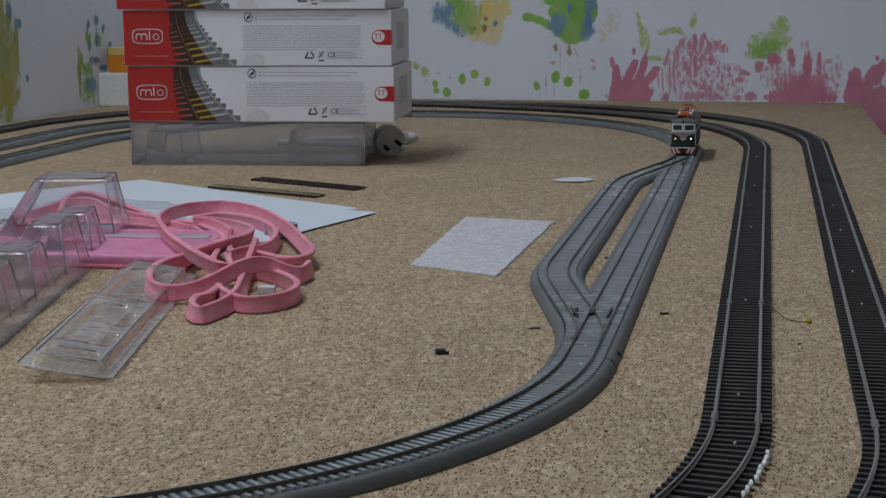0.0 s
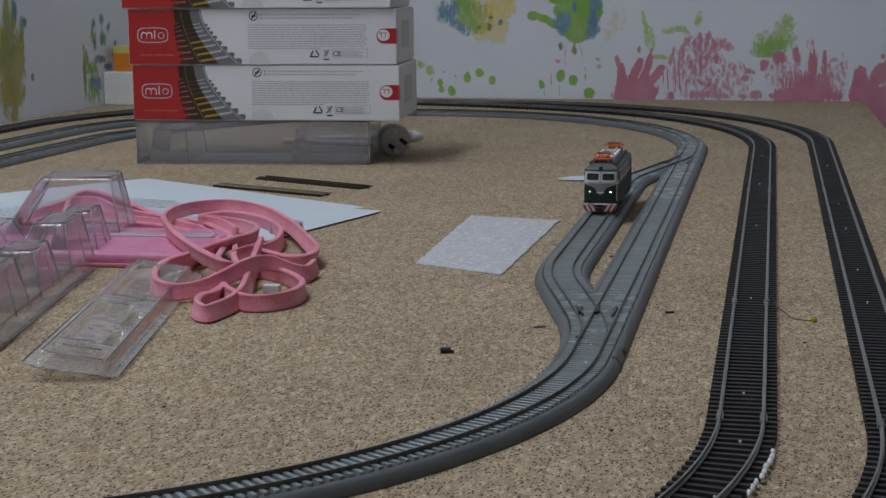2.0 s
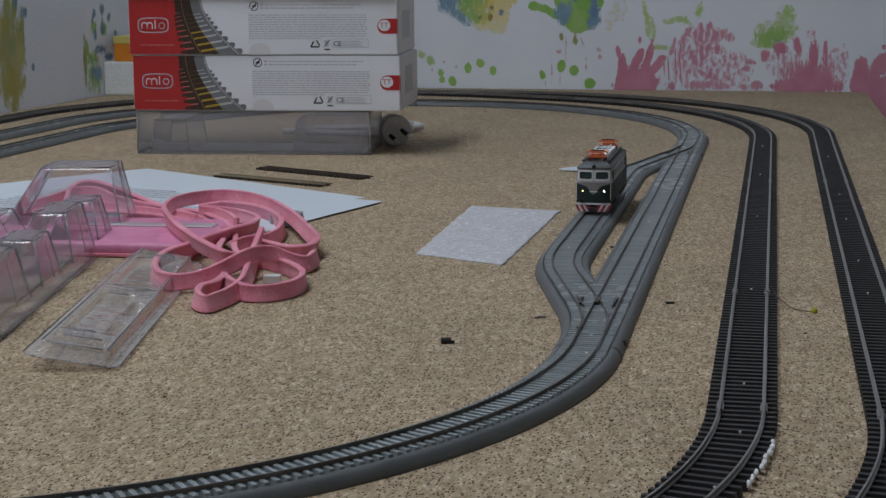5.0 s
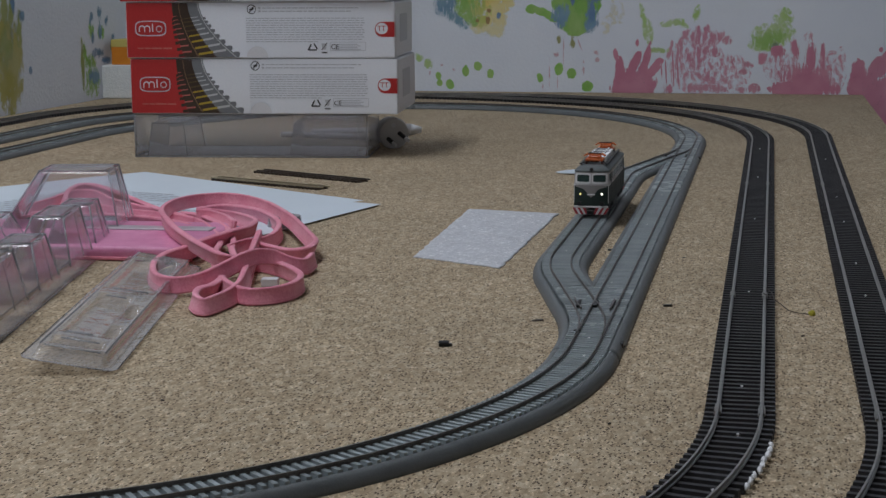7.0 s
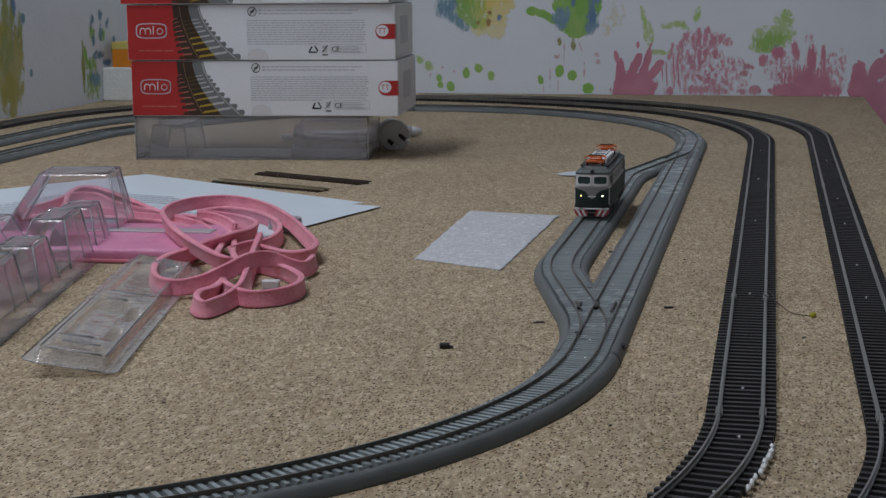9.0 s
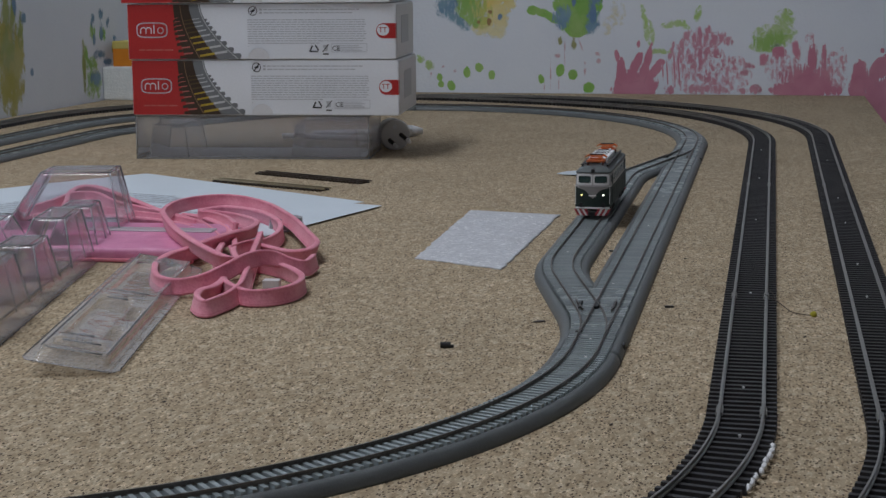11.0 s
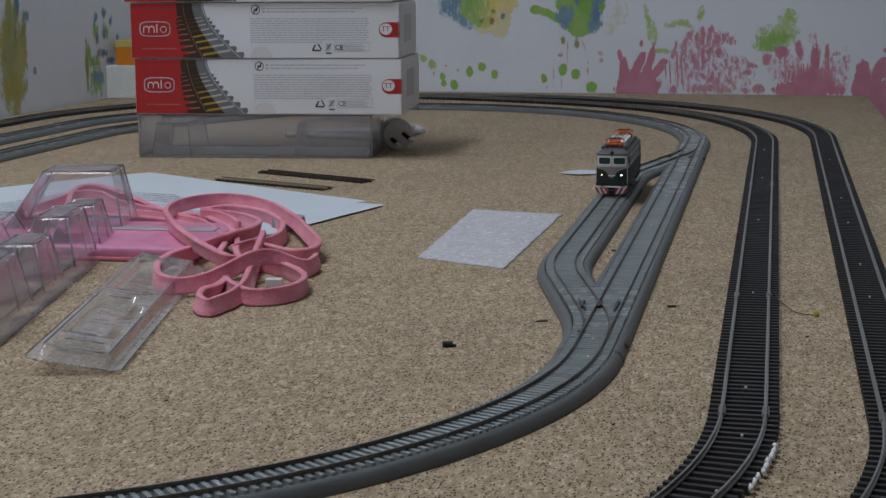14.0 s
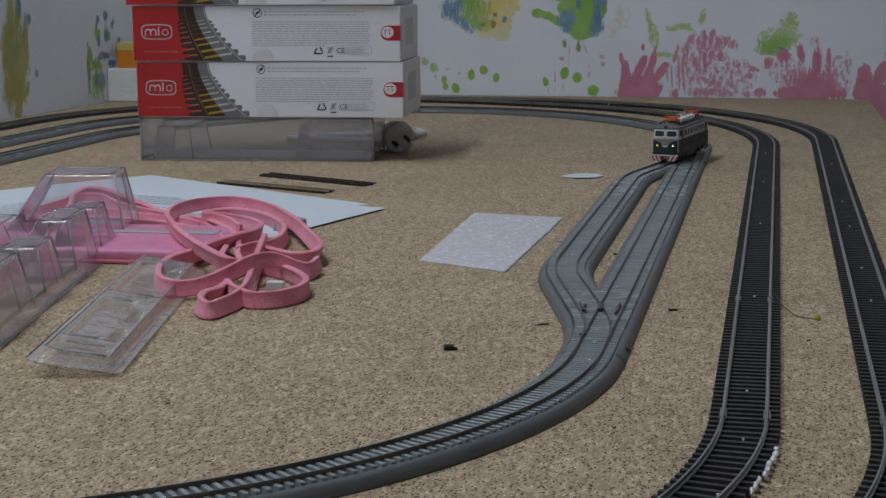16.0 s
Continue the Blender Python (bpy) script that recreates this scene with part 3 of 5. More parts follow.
    for row, (x, end) in enumerate(((134, 226), (134, 219))):
        box(bm, 130, 132.4, f, f + 0.12, 45.4 - 3 * row, 47 - 3 * row)
        while x < end:
            w = 2 + 5 * rng.random()
            box(bm, x, x + w, f, f + 0.12, 45.7 - 3 * row, 46.6 - 3 * row)
            x += w + 0.9
    for row in range(4):
        box(bm, 204, 229 - 3 * (row % 2), f, f + 0.12, 8.0 + 1.5 * row, 8.6 + 1.5 * row)
    tagged(part("word", bm, PRINT_TEXT, text), kind="stuff")
    icon = part("warning_sign", ring(oval(123.5, 45, 4.4, 4.4), oval(123.5, 45, 3.7, 3.7), f - 0.04), PRINT_BLACK, b)
    part("stroke", sheet([(120.9, 42.1), (121.6, 41.6), (126.2, 47.8), (125.5, 48.3)], f - 0.04), PRINT_BLACK, icon)
    part("stroke", sheet([(121.2, 44.2), (124.6, 44.0), (125.8, 45.6), (125.4, 46.6), (122.0, 45.4)], f - 0.04), PRINT_BLACK, icon)
    tri = part("recycling_sign", sheet([(177.5, 7.6), (179.2, 7.6), (181.6, 12.6), (180.4, 13.2)], f - 0.04), PRINT_BLACK, b)
    part("stroke", sheet([(178.2, 7.0), (186.4, 7.0), (186.4, 8.3), (178.2, 8.3)], f - 0.04), PRINT_BLACK, tri)
    part("stroke", sheet([(183.2, 13.4), (184.4, 14.0), (187.4, 8.8), (186.2, 8.2)], f - 0.04), PRINT_BLACK, tri)
    bin_ = part("bin_sign", sheet([(191.2, 13.6), (196.4, 13.6), (195.2, 8.0), (192.4, 8.0)], f - 0.04), PRINT_TEXT, b)
    part("stroke", sheet([(190.6, 7.6), (191.4, 7.4), (197.0, 14.0), (196.2, 14.2)], f - 0.06), PRINT_BLACK, bin_)
    part("stroke", sheet([(191.2, 4.6), (196.6, 4.6), (196.6, 5.8), (191.2, 5.8)], f - 0.04), PRINT_BLACK, bin_)
    part("mark", lettering("CE", 6.4, 204, f, 8.4), PRINT_BLACK, b)
    part("frame_line", ring([(199.5, 7), (234, 7), (234, 15), (199.5, 15)], [(199.9, 7.4), (233.6, 7.4), (233.6, 14.6), (199.9, 14.6)], f - 0.02), PRINT_TEXT, b)
    # scale badge
    badge = part("badge", sheet([(261.6, 19.6), (261.6, 33.4), (249, 33.4), (246, 32.4), (243.6, 30), (242.6, 26.5), (243.6, 23), (246, 20.6), (249, 19.6)], f), PRINT_RED, b, "red badge with the letters TT")
    part("disc", sheet(oval(249.5, 27.2, 5.9, 5.2), f - 0.05), CARD, badge)
    part("letter", lettering("TT", 6.6, 249.3, f - 0.12, 25.2), PRINT_RED, badge)
    part("badge_side", block(BOX_W - 0.2, BOX_W + 0.2, 0.6, 14, 19.6, 33.4), PRINT_RED, badge)
    # end flap, thumb notch
    flap = part("end_flap", block(BOX_W - 0.1, BOX_W + 0.7, 1.6, BOX_D - 1.6, 2, BOX_H - 2, 0.3), CARD_GREY, b, "grey carton end flap")
    part("end_label", block(BOX_W + 0.5, BOX_W + 0.95, 26, 70, 14, 40), PRINT_TEXT, flap)
    notch = part("thumb_notch", sheet([(128.5 + 11 * math.cos(math.pi * i / 14), 0.5 + 11 * math.sin(math.pi * i / 14)) for i in range(15)], f - 0.02, 0.2), CARD_GREY, b, "half-round thumb notch")
    part("notch_rim", ring([(128.5 + 11.5 * math.cos(math.pi * i / 14), 0.5 + 11.5 * math.sin(math.pi * i / 14)) for i in range(15)] + [(117, 0.4)],
                           [(128.5 + 10.6 * math.cos(math.pi * i / 14), 0.5 + 10.6 * math.sin(math.pi * i / 14)) for i in range(15)] + [(117.9, 0.4)], f - 0.1), CARD, notch)
    return b


def hood_corners(x0, x1, y0, y1, z0, z1, taper):
    """The eight corners of a hood; taper is one slope for all walls, or one each for left, right, front and back."""
    a, b, c, d = taper if isinstance(taper, tuple) else (taper,) * 4
    low = [(x0, y0, z0), (x1, y0, z0), (x1, y1, z0), (x0, y1, z0)]
    return low, [(x0 + a, y0 + c, z1), (x1 - b, y0 + c, z1), (x1 - b, y1 - d, z1), (x0 + a, y1 - d, z1)]


def shell(bm, x0, x1, y0, y1, z0, z1, taper=0.0):
    """An open-bottomed hood of thin plastic film with rounded edges."""
    low, top = ([bm.verts.new(c) for c in ring_] for ring_ in hood_corners(x0, x1, y0, y1, z0, z1, taper))
    for i in range(4):
        bm.faces.new((low[i], low[(i + 1) % 4], top[(i + 1) % 4], top[i]))
    bm.faces.new(top)
    bmesh.ops.bevel(bm, geom=[e for e in bm.edges if len(e.link_faces) == 2], offset=2.4, segments=3, affect="EDGES")
    return bm


def beads(name, loops, radius, parent):
    """Pale beads on the film's folds, their haze standing in for caught light: one bead for each pair."""
    for a, b in loops:
        part(name, rod(bmesh.new(), a, b, radius, sides=8), EDGE_GLINT, parent, smooth=True)


def hood_folds(x0, x1, y0, y1, z0, z1, taper):
    low, top = hood_corners(x0, x1, y0, y1, z0, z1 - 0.5, taper)
    return [(top[i], top[(i + 1) % 4]) for i in range(4)] + [(low[i], top[i]) for i in range(4)]


def rect_folds(x0, x1, y0, y1, z):
    c = [(x0, y0, z), (x1, y0, z), (x1, y1, z), (x0, y1, z)]
    return [(c[i], c[(i + 1) % 4]) for i in range(4)]


def clear_box(at):
    b = thing("clear_plastic_box", "clear plastic blister box with a pale insert, under the cartons", "plastic box", at=at)
    part("hood", shell(bmesh.new(), 0, 236, 0, 102, 0, 43.8), CLEAR_THICK, b, "clear hazy plastic hood")
    part("insert", block(6, 230, 14, 96, 0.5, 2.0, 0.5), WHITE_FOAM, b, "pale moulded insert")
    part("inner_tray", shell(bmesh.new(), 12, 52, 6, 90, 1.5, 34, 4), CLEAR, b)
    part("inner_tray", shell(bmesh.new(), 156, 226, 6, 90, 1.5, 36, 4), CLEAR, b)
    beads("glint_bead", hood_folds(0.6, 235.4, 0.6, 101.4, 0.5, 43.6, 0.0) + rect_folds(0.4, 235.6, 0.4, 101.6, 0.8), 0.75, b)
    beads("glint_bead", hood_folds(12, 52, 6, 90, 1.5, 34, 4), 0.6, b)
    return b


TURN = 7.0
STEP = 52.0 * 1.063
clear_box(place(-625, 1545, 0, TURN))
carton(place(-626, 1543, 44, TURN - 1.2), "red and white product carton resting on the clear plastic box")
carton(place(-628, 1541, 44 + STEP, TURN - 1.0), "red and white product carton, second in the stack")
carton(place(-633, 1538, 44 + 2 * STEP, TURN - 1.6), "red and white product carton on top of the stack")


# ---- the locomotive ----
LOCO_GREEN = plain("dark_green_lacquer", (0.009, 0.022, 0.018), (0.015, 0.032, 0.027), 0.55, fine=1800, coarse=120, relief=0.1)
LOCO_CREAM = plain("warm_grey_lacquer", (0.36, 0.335, 0.325), (0.44, 0.415, 0.405), 0.45, fine=1800, coarse=120, relief=0.1)
LOCO_TAUPE = plain("grey_brown_lacquer", (0.22, 0.205, 0.20), (0.28, 0.265, 0.255), 0.45, fine=1800, coarse=120, relief=0.1)
LOCO_ROOF = plain("grey_roof_lacquer", (0.085, 0.1, 0.1), (0.13, 0.145, 0.145), 0.5, fine=1500, coarse=90, relief=0.15)
LOCO_GLASS = plain("dark_green_glazing", (0.012, 0.03, 0.026), (0.03, 0.055, 0.048), 0.12, fine=300, coarse=150, relief=0.0)
LOCO_FRAME = plain("pale_window_frame", (0.60, 0.59, 0.58), (0.70, 0.69, 0.68), 0.45)
LOCO_WHITE = plain("white_roof_gear", (0.84, 0.85, 0.86), (0.92, 0.92, 0.93), 0.45, fine=900, coarse=160)
LOCO_ORANGE = plain("orange_pantograph_paint", (0.62, 0.13, 0.03), (0.78, 0.2, 0.05), 0.45)
LOCO_BROWN = plain("dark_brown_insulator", (0.05, 0.02, 0.015), (0.09, 0.035, 0.025), 0.35)
LOCO_RED = plain("red_stripe_paint", (0.34, 0.035, 0.045), (0.46, 0.06, 0.07), 0.45)
LOCO_STRIPE = plain("white_stripe_paint", (0.72, 0.70, 0.69), (0.8, 0.79, 0.78), 0.45)
WHEEL_STEEL = plain("blackened_wheel", (0.03, 0.028, 0.026), (0.06, 0.056, 0.052), 0.45, 0.5)
LAMP_WARM = glow_material("warm_headlamp_glow", (1.0, 0.85, 0.28), 2.0)
LAMP_WHITE = glow_material("white_headlamp_glow", (1.0, 0.95, 0.80), 3.5)

HALF_LENGTH, HALF_WIDTH = 61.0, 12.2


def nose(x):
    """How far the bowed cab front stands forward at the sideways place x."""
    return HALF_LENGTH - 0.012 * x * x - 0.9 * max(0.0, (abs(x) - 8.5) / 3.7) ** 2


def loco_outline():
    front = [-12.2, -12.0, -11.2, -9.5, -7, -4, 0, 4, 7, 9.5, 11.2, 12.0, 12.2]
    near = [(x, -nose(x) + (2.0 if abs(x) > 12.1 else 0)) for x in front]
    return near + [(-x, -y) for x, y in near]


def stack(bm, outline, levels):
    """Skin over copies of a plan outline: levels of (z, sideways inset, lengthways inset)."""
    rings = []
    for z, ix, iy in levels:
        rings.append([bm.verts.new((x * (1 - ix / HALF_WIDTH), y * (1 - iy / HALF_LENGTH), z)) for x, y in outline])
    n = len(outline)
    for a, b in zip(rings, rings[1:]):
        for i in range(n):
            bm.faces.new((a[i], a[(i + 1) % n], b[(i + 1) % n], b[i]))
    bm.faces.new(rings[0]), bm.faces.new(rings[-1])
    return bm


def front_patch(bm, end, columns, proud, thick=0.25):
    """A thin plate on the bowed cab front. columns: (x, low z, high z). The front leans back above the belt."""
    def at(x, z, out):
        lean = 0.17 * max(0.0, z - 21.3)
        return Vector((x, end * (nose(x) + out - lean), z))
    rows = []
    for x, lo, hi in columns:
        rows.append([bm.verts.new(at(x, lo, proud)), bm.verts.new(at(x, hi, proud)), bm.verts.new(at(x, hi, proud - thick)), bm.verts.new(at(x, lo, proud - thick))])
    for a, b in zip(rows, rows[1:]):
        for i in range(4):
            bm.faces.new((a[i], a[(i + 1) % 4], b[(i + 1) % 4], b[i]))
    bm.faces.new(rows[0]), bm.faces.new(rows[-1])
    return bm


def pane_columns(x0, x1, lo, hi, round_by=0.8, n=6):
    out = []
    for i in range(n + 1):
        x = x0 + (x1 - x0) * i / n
        cut = round_by if i in (0, n) else 0.0
        out.append((x, lo + cut, hi - cut))
    return out


def pantograph(parent, y):
    """A folded double pantograph: a base frame on insulators, crossed arms laid flat, two contact strips with horns."""
    base = bmesh.new()
    for d in (-5.4, 0.0, 5.4):
        box(base, -6.2, 6.2, y + d - 0.6, y + d + 0.6, 35.6, 36.3, 0.15)
    panto = part("pantograph", base, LOCO_ORANGE, parent, "folded orange pantograph")
    for x in (-5.6, 5.6):
        part("side_bar", rod(bmesh.new(), (x, y - 7.2, 36.8), (x, y + 7.2, 36.8), 0.5, sides=6), LOCO_ORANGE, panto)
    for s in (-1, 1):
        arm = bmesh.new()
        for x in (-4.6, 4.6):
            rod(arm, (x, y + s * 6.4, 36.8), (x * 0.8, y - s * 5.0, 38.4), 0.42, sides=6)
            rod(arm, (x * 0.8, y - s * 5.0, 38.4), (x * 0.75, y + s * 1.6, 39.8), 0.38, sides=6)
        rod(arm, (-4.6, y + s * 6.4, 36.8), (4.6, y + s * 6.4, 36.8), 0.5, sides=6)
        rod(arm, (-4.6, y + s * 6.4, 36.8), (3.7, y - s * 5.0, 38.4), 0.3, sides=6)
        rod(arm, (-3.7, y - s * 5.0, 38.4), (3.7, y - s * 5.0, 38.4), 0.42, sides=6)
        part("folded_arm", arm, LOCO_ORANGE, panto)
        part("spring_box", block(-2.4 + s * 1.2, 2.4 + s * 1.2, y + s * 4 - 0.9, y + s * 4 + 0.9, 36.1, 37.6, 0.25), LOCO_ORANGE, panto)
    for dy in (-1.9, 1.9):
        strip = rod(bmesh.new(), (-5.4, y + dy, 40.1), (5.4, y + dy, 40.1), 0.5, sides=6)
        for s in (-1, 1):
            rod(strip, (s * 5.4, y + dy, 40.1), (s * 7.4, y + dy, 38.8), 0.38, sides=6)
        part("contact_strip", strip, LOCO_ORANGE, panto)
        part("carbon", block(-4.6, 4.6, y + dy - 0.35, y + dy + 0.35, 40.4, 40.9, 0.1), BLACK, panto)
    for x in (-5.2, 5.2):
        for dy in (-5.4, 5.4):
            ins = rod(bmesh.new(), (x, y + dy, 33.0), (x, y + dy, 34.4), 1.1, 0.7, 8)
            rod(ins, (x, y + dy, 34.3), (x, y + dy, 35.8), 0.95, 0.6, 8)
            part("insulator", ins, LOCO_BROWN, panto)


def bogie(parent, y):
    b = part("bogie", block(-10.6, 10.6, y - 19.5, y + 19.5, 4.2, 8.6, 0.6), BLACK, parent, "black two-axle bogie")
    b.data.transform(Matrix.Translation((0, -y * MM, 0)))
    b.matrix_basis = place(0, y)
    for s in (-1, 1):
        fr = block(s * 10.2 - 0.7, s * 10.2 + 0.7, -18.5, 18.5, 3.4, 7.8, 0.4)
        for dy in (-13, 13):
            box(fr, s * 11.0 - 0.6, s * 11.0 + 0.6, dy - 2.4, dy + 2.4, 3.0, 6.6, 0.4)
        for dy in (-8, -4.5, 4.5, 8):
            rod(fr, (s * 11.0, dy, 3.6), (s * 11.0, dy, 7.4), 1.0, sides=8)
        part("side_frame", fr, BLACK, b)
    for dy in (-13.3, 13.3):
        for s in (-1, 1):
            w = rod(bmesh.new(), (s * 5.3, dy, 5.0), (s * 7.6, dy, 5.0), 5.0, sides=24)
            rod(w, (s * 4.9, dy, 5.0), (s * 5.4, dy, 5.0), 5.5, sides=24)
            rod(w, (s * 7.5, dy, 5.0), (s * 8.3, dy, 5.0), 1.2, sides=10)
            part("wheel", w, WHEEL_STEEL, b)
    return b


def locomotive():
    loco = thing("electric_locomotive", "dark green and cream model electric locomotive with orange pantographs", "locomotive")
    outline = loco_outline()
    body = part("body", stack(bmesh.new(), outline, [(6.7, 0.5, 0.6), (7.3, 0, 0), (20.9, 0, 0), (21.3, 0.05, 0.1)]), LOCO_GREEN, loco, "dark green lower body")
    upper = part("cab_band", stack(bmesh.new(), outline, [(21.3, 0.1, 0.1), (22.0, 0.15, 0.2), (29.6, 0.7, 1.6), (29.9, 0.8, 1.7)]), LOCO_CREAM, loco, "warm grey upper band with windows")
    part("roof", stack(bmesh.new(), outline, [(29.9, 0.3, 1.2), (30.6, 0.2, 1.0), (31.4, 0.9, 1.7), (32.5, 2.6, 4.2), (33.3, 5.0, 8.0), (33.7, 7.0, 11.0)]), LOCO_ROOF, loco, "dark grey domed roof", smooth=True)
    part("waist_stripe", stack(bmesh.new(), outline, [(20.7, -0.08, -0.12), (21.4, -0.08, -0.12)]), LOCO_FRAME, loco)
    for end in (-1, 1):
        # the pale V that runs down between the lamps
        vee = [(-10.8, 20.0, 21.2), (-8.5, 19.4, 21.2), (-6, 18.7, 21.2), (-4.2, 17.6, 21.2), (-2.6, 15.6, 21.2), (-1.2, 13.6, 21.2), (0, 12.8, 21.2),
               (1.2, 13.6, 21.2), (2.6, 15.6, 21.2), (4.2, 17.6, 21.2), (6, 18.7, 21.2), (8.5, 19.4, 21.2), (10.8, 20.0, 21.2)]
        part("front_flash", front_patch(bmesh.new(), end, vee, 0.22), LOCO_TAUPE, body, "warm grey V between the lamps")
        for s in (-1, 1):
            a, b = sorted((s * 0.35, s * 11.0))
            frm = part("window_frame", front_patch(bmesh.new(), end, pane_columns(a, b, 21.9, 29.3, 0.4), 0.25), LOCO_FRAME, upper)
            a, b = sorted((s * 1.3, s * 9.7))
            part("windscreen", front_patch(bmesh.new(), end, pane_columns(a, b, 23.4, 28.1, 0.35), 0.4), LOCO_GLASS, frm, "dark green windscreen")
            lamp = rod(bmesh.new(), (s * 7.3, end * 58, 15.2), (s * 7.3, end * (nose(7.3) + 0.7), 15.2), 1.75, sides=18)
            hl = part("headlight", lamp, LOCO_GREEN, body)
            lens = bmesh.new()
            bmesh.ops.create_uvsphere(lens, u_segments=14, v_segments=8, radius=0.95, matrix=Matrix.Translation((s * 7.3, end * (nose(7.3) + 0.35), 15.2)) @ Matrix.Diagonal((1, 0.5, 1, 1)))
            part("lens", lens, LAMP_WHITE if s * end < 0 else LAMP_WARM, hl, "lit headlamp lens", smooth=True)
        top = rod(bmesh.new(), (0, end * 55, 31.6), (0, end * 60.3, 31.6), 1.3, sides=14)
        part("top_lamp", top, BLACK, loco, "unlit roof lamp")
        beam = block(-11.6, 11.6, min(end * 59.0, end * 61.9), max(end * 59.0, end * 61.9), 5.7, 6.9, 0.3)
        bb = part("buffer_beam", beam, LOCO_FRAME, loco, "pale grey buffer beam")
        for s in (-1, 1):
            for k in range(5):
                x = s * (3.6 + k * 1.75)
                bar = bmesh.new()
                yf = end * (62.0 - 0.25 * k)
                ring = [bar.verts.new((x + s * dx + (-s * 1.5 if z < 4 else s * 1.0), yf + dy, z)) for dy in (-0.5, 0.5) for dx, z in ((-0.87, 1.3), (0.87, 1.3), (0.87, 5.75), (-0.87, 5.75))]
                for f in ((0, 1, 2, 3), (7, 6, 5, 4), (0, 4, 5, 1), (1, 5, 6, 2), (2, 6, 7, 3), (3, 7, 4, 0)):
                    bar.faces.new([ring[i] for i in f])
                part("skirt_stripe", bar, LOCO_RED if k % 2 == 0 else LOCO_STRIPE, bb)
            buf = rod(bmesh.new(), (s * 7.6, end * 60.0, 8.7), (s * 7.6, end * 63.0, 8.7), 0.9, sides=10)
            rod(buf, (s * 7.6, end * 62.8, 8.7), (s * 7.6, end * 63.4, 8.7), 1.6, sides=14)
            part("buffer", buf, BLACK, bb)
            rail = rod(bmesh.new(), (s * 11.6, end * 59.6, 9.0), (s * 11.6, end * 59.6, 20.5), 0.22, sides=6)
            part("handrail", rail, LOCO_FRAME, body)
        hook = block(-1.6, 1.6, min(end * 60, end * 66), max(end * 60, end * 66), 2.4, 4.0, 0.4)
        box(hook, -2.4, 2.4, min(end * 64.6, end * 66), max(end * 64.6, end * 66), 1.8, 4.6, 0.3)
        part("coupler", hook, BLACK, loco)
        part("number_bar", front_patch(bmesh.new(), end, [(-2.6, 14.4, 15.2), (0, 14.4, 15.2), (2.6, 14.4, 15.2)], 0.4), LOCO_STRIPE, body)
    for s in (-1, 1):
        for y in (-52.5, 52.5):
            part("cab_window", block(s * 11.7 - 0.35, s * 11.7 + 0.35, y - 2.6, y + 2.6, 23.2, 28.4, 0.3), LOCO_GLASS, upper)
            part("door", block(s * 12.2 - 0.2, s * 12.2 + 0.2, y * 0.88 - 2.4, y * 0.88 + 2.4, 8.6, 28.6, 0.2), LOCO_GREEN, body)
        for i in range(7):
            y = -34.5 + i * 11.5
            win = part("side_window", block(s * 11.75 - 0.35, s * 11.75 + 0.35, y - 3.3, y + 3.3, 22.7, 28.6, 0.3), LOCO_FRAME, upper)
            part("pane", block(s * 12.0 - 0.3, s * 12.0 + 0.3, y - 2.8, y + 2.8, 23.2, 28.1, 0.25), LOCO_GLASS, win)
        for i in range(5):
            y = -30 + i * 15
            part("side_grille", block(s * 12.2 - 0.15, s * 12.2 + 0.15, y - 5.2, y + 5.2, 12.2, 17.4, 0.15), LOCO_GREEN, body)
        board = block(s * 8.6 - 1.0, s * 8.6 + 1.0, -49, 49, 34.2, 34.8, 0.15)
        for y in range(-45, 46, 15):
            box(board, s * 8.6 - 0.3, s * 8.6 + 0.3, y - 0.4, y + 0.4, 31.6, 34.3)
        part("roof_walkway", board, BLACK, loco, "dark roof walkway board")
        part("solebar", block(s * 9.5 - 1.2, s * 9.5 + 1.2, -17, 17, 2.8, 7.4, 0.5), BLACK, loco)
    gear = part("roof_gear", block(-6.6, 6.6, -27, 27, 33.2, 37.2, 0.7, 2), LOCO_WHITE, loco, "bright white roof equipment housing")
    for y in (-16, -5, 6, 17):
        part("rib", block(-6.9, 6.9, y - 0.7, y + 0.7, 33.2, 37.7, 0.2), LOCO_WHITE, gear)
        part("cable", rod(bmesh.new(), (-5.0, y + 3.5, 37.9), (5.0, y + 6.5, 37.9), 0.28, sides=6), BLACK, gear)
        for x in (-3.4, 3.4):
            stub = rod(bmesh.new(), (x, y + 4.6, 36.8), (x, y + 4.6, 38.6), 0.8, 0.5, 8)
            part("white_insulator", stub, LOCO_WHITE, gear)
    for y in (-29.5, 29.5):
        ins = rod(bmesh.new(), (3, y, 33.0), (3, y, 38.0), 0.9, 0.6, 8)
        part("white_insulator", ins, LOCO_WHITE, loco)
        part("roof_box", block(-4.4, 1.5, y - 2, y + 2, 33.0, 35.4, 0.4), BLACK, loco)
    for y in (-38, 38):
        pantograph(loco, y)
    return loco, [bogie(loco, y) for y in (-35, 35)]


LOCO, BOGIES = locomotive()
LOCO.scale = (1.05, 1.05, 1.05)


# ---- loose things on the board ----
PINK = plain("pink_woven_cord", (0.75, 0.205, 0.30), (0.93, 0.39, 0.49), 0.85, fine=700, coarse=45, relief=0.5, depth=0.0006)
PINK.node_tree.nodes["Principled BSDF"].inputs["Sheen Weight"].default_value = 0.22
PINK_EDGE = plain("pink_cord_edge", (0.70, 0.18, 0.265), (0.84, 0.32, 0.41), 0.85, fine=700, coarse=90, relief=0.5, depth=0.0006)
PINK_POUCH = plain("pink_glitter_vinyl", (0.60, 0.16, 0.34), (0.80, 0.34, 0.52), 0.5, fine=1200, coarse=70)
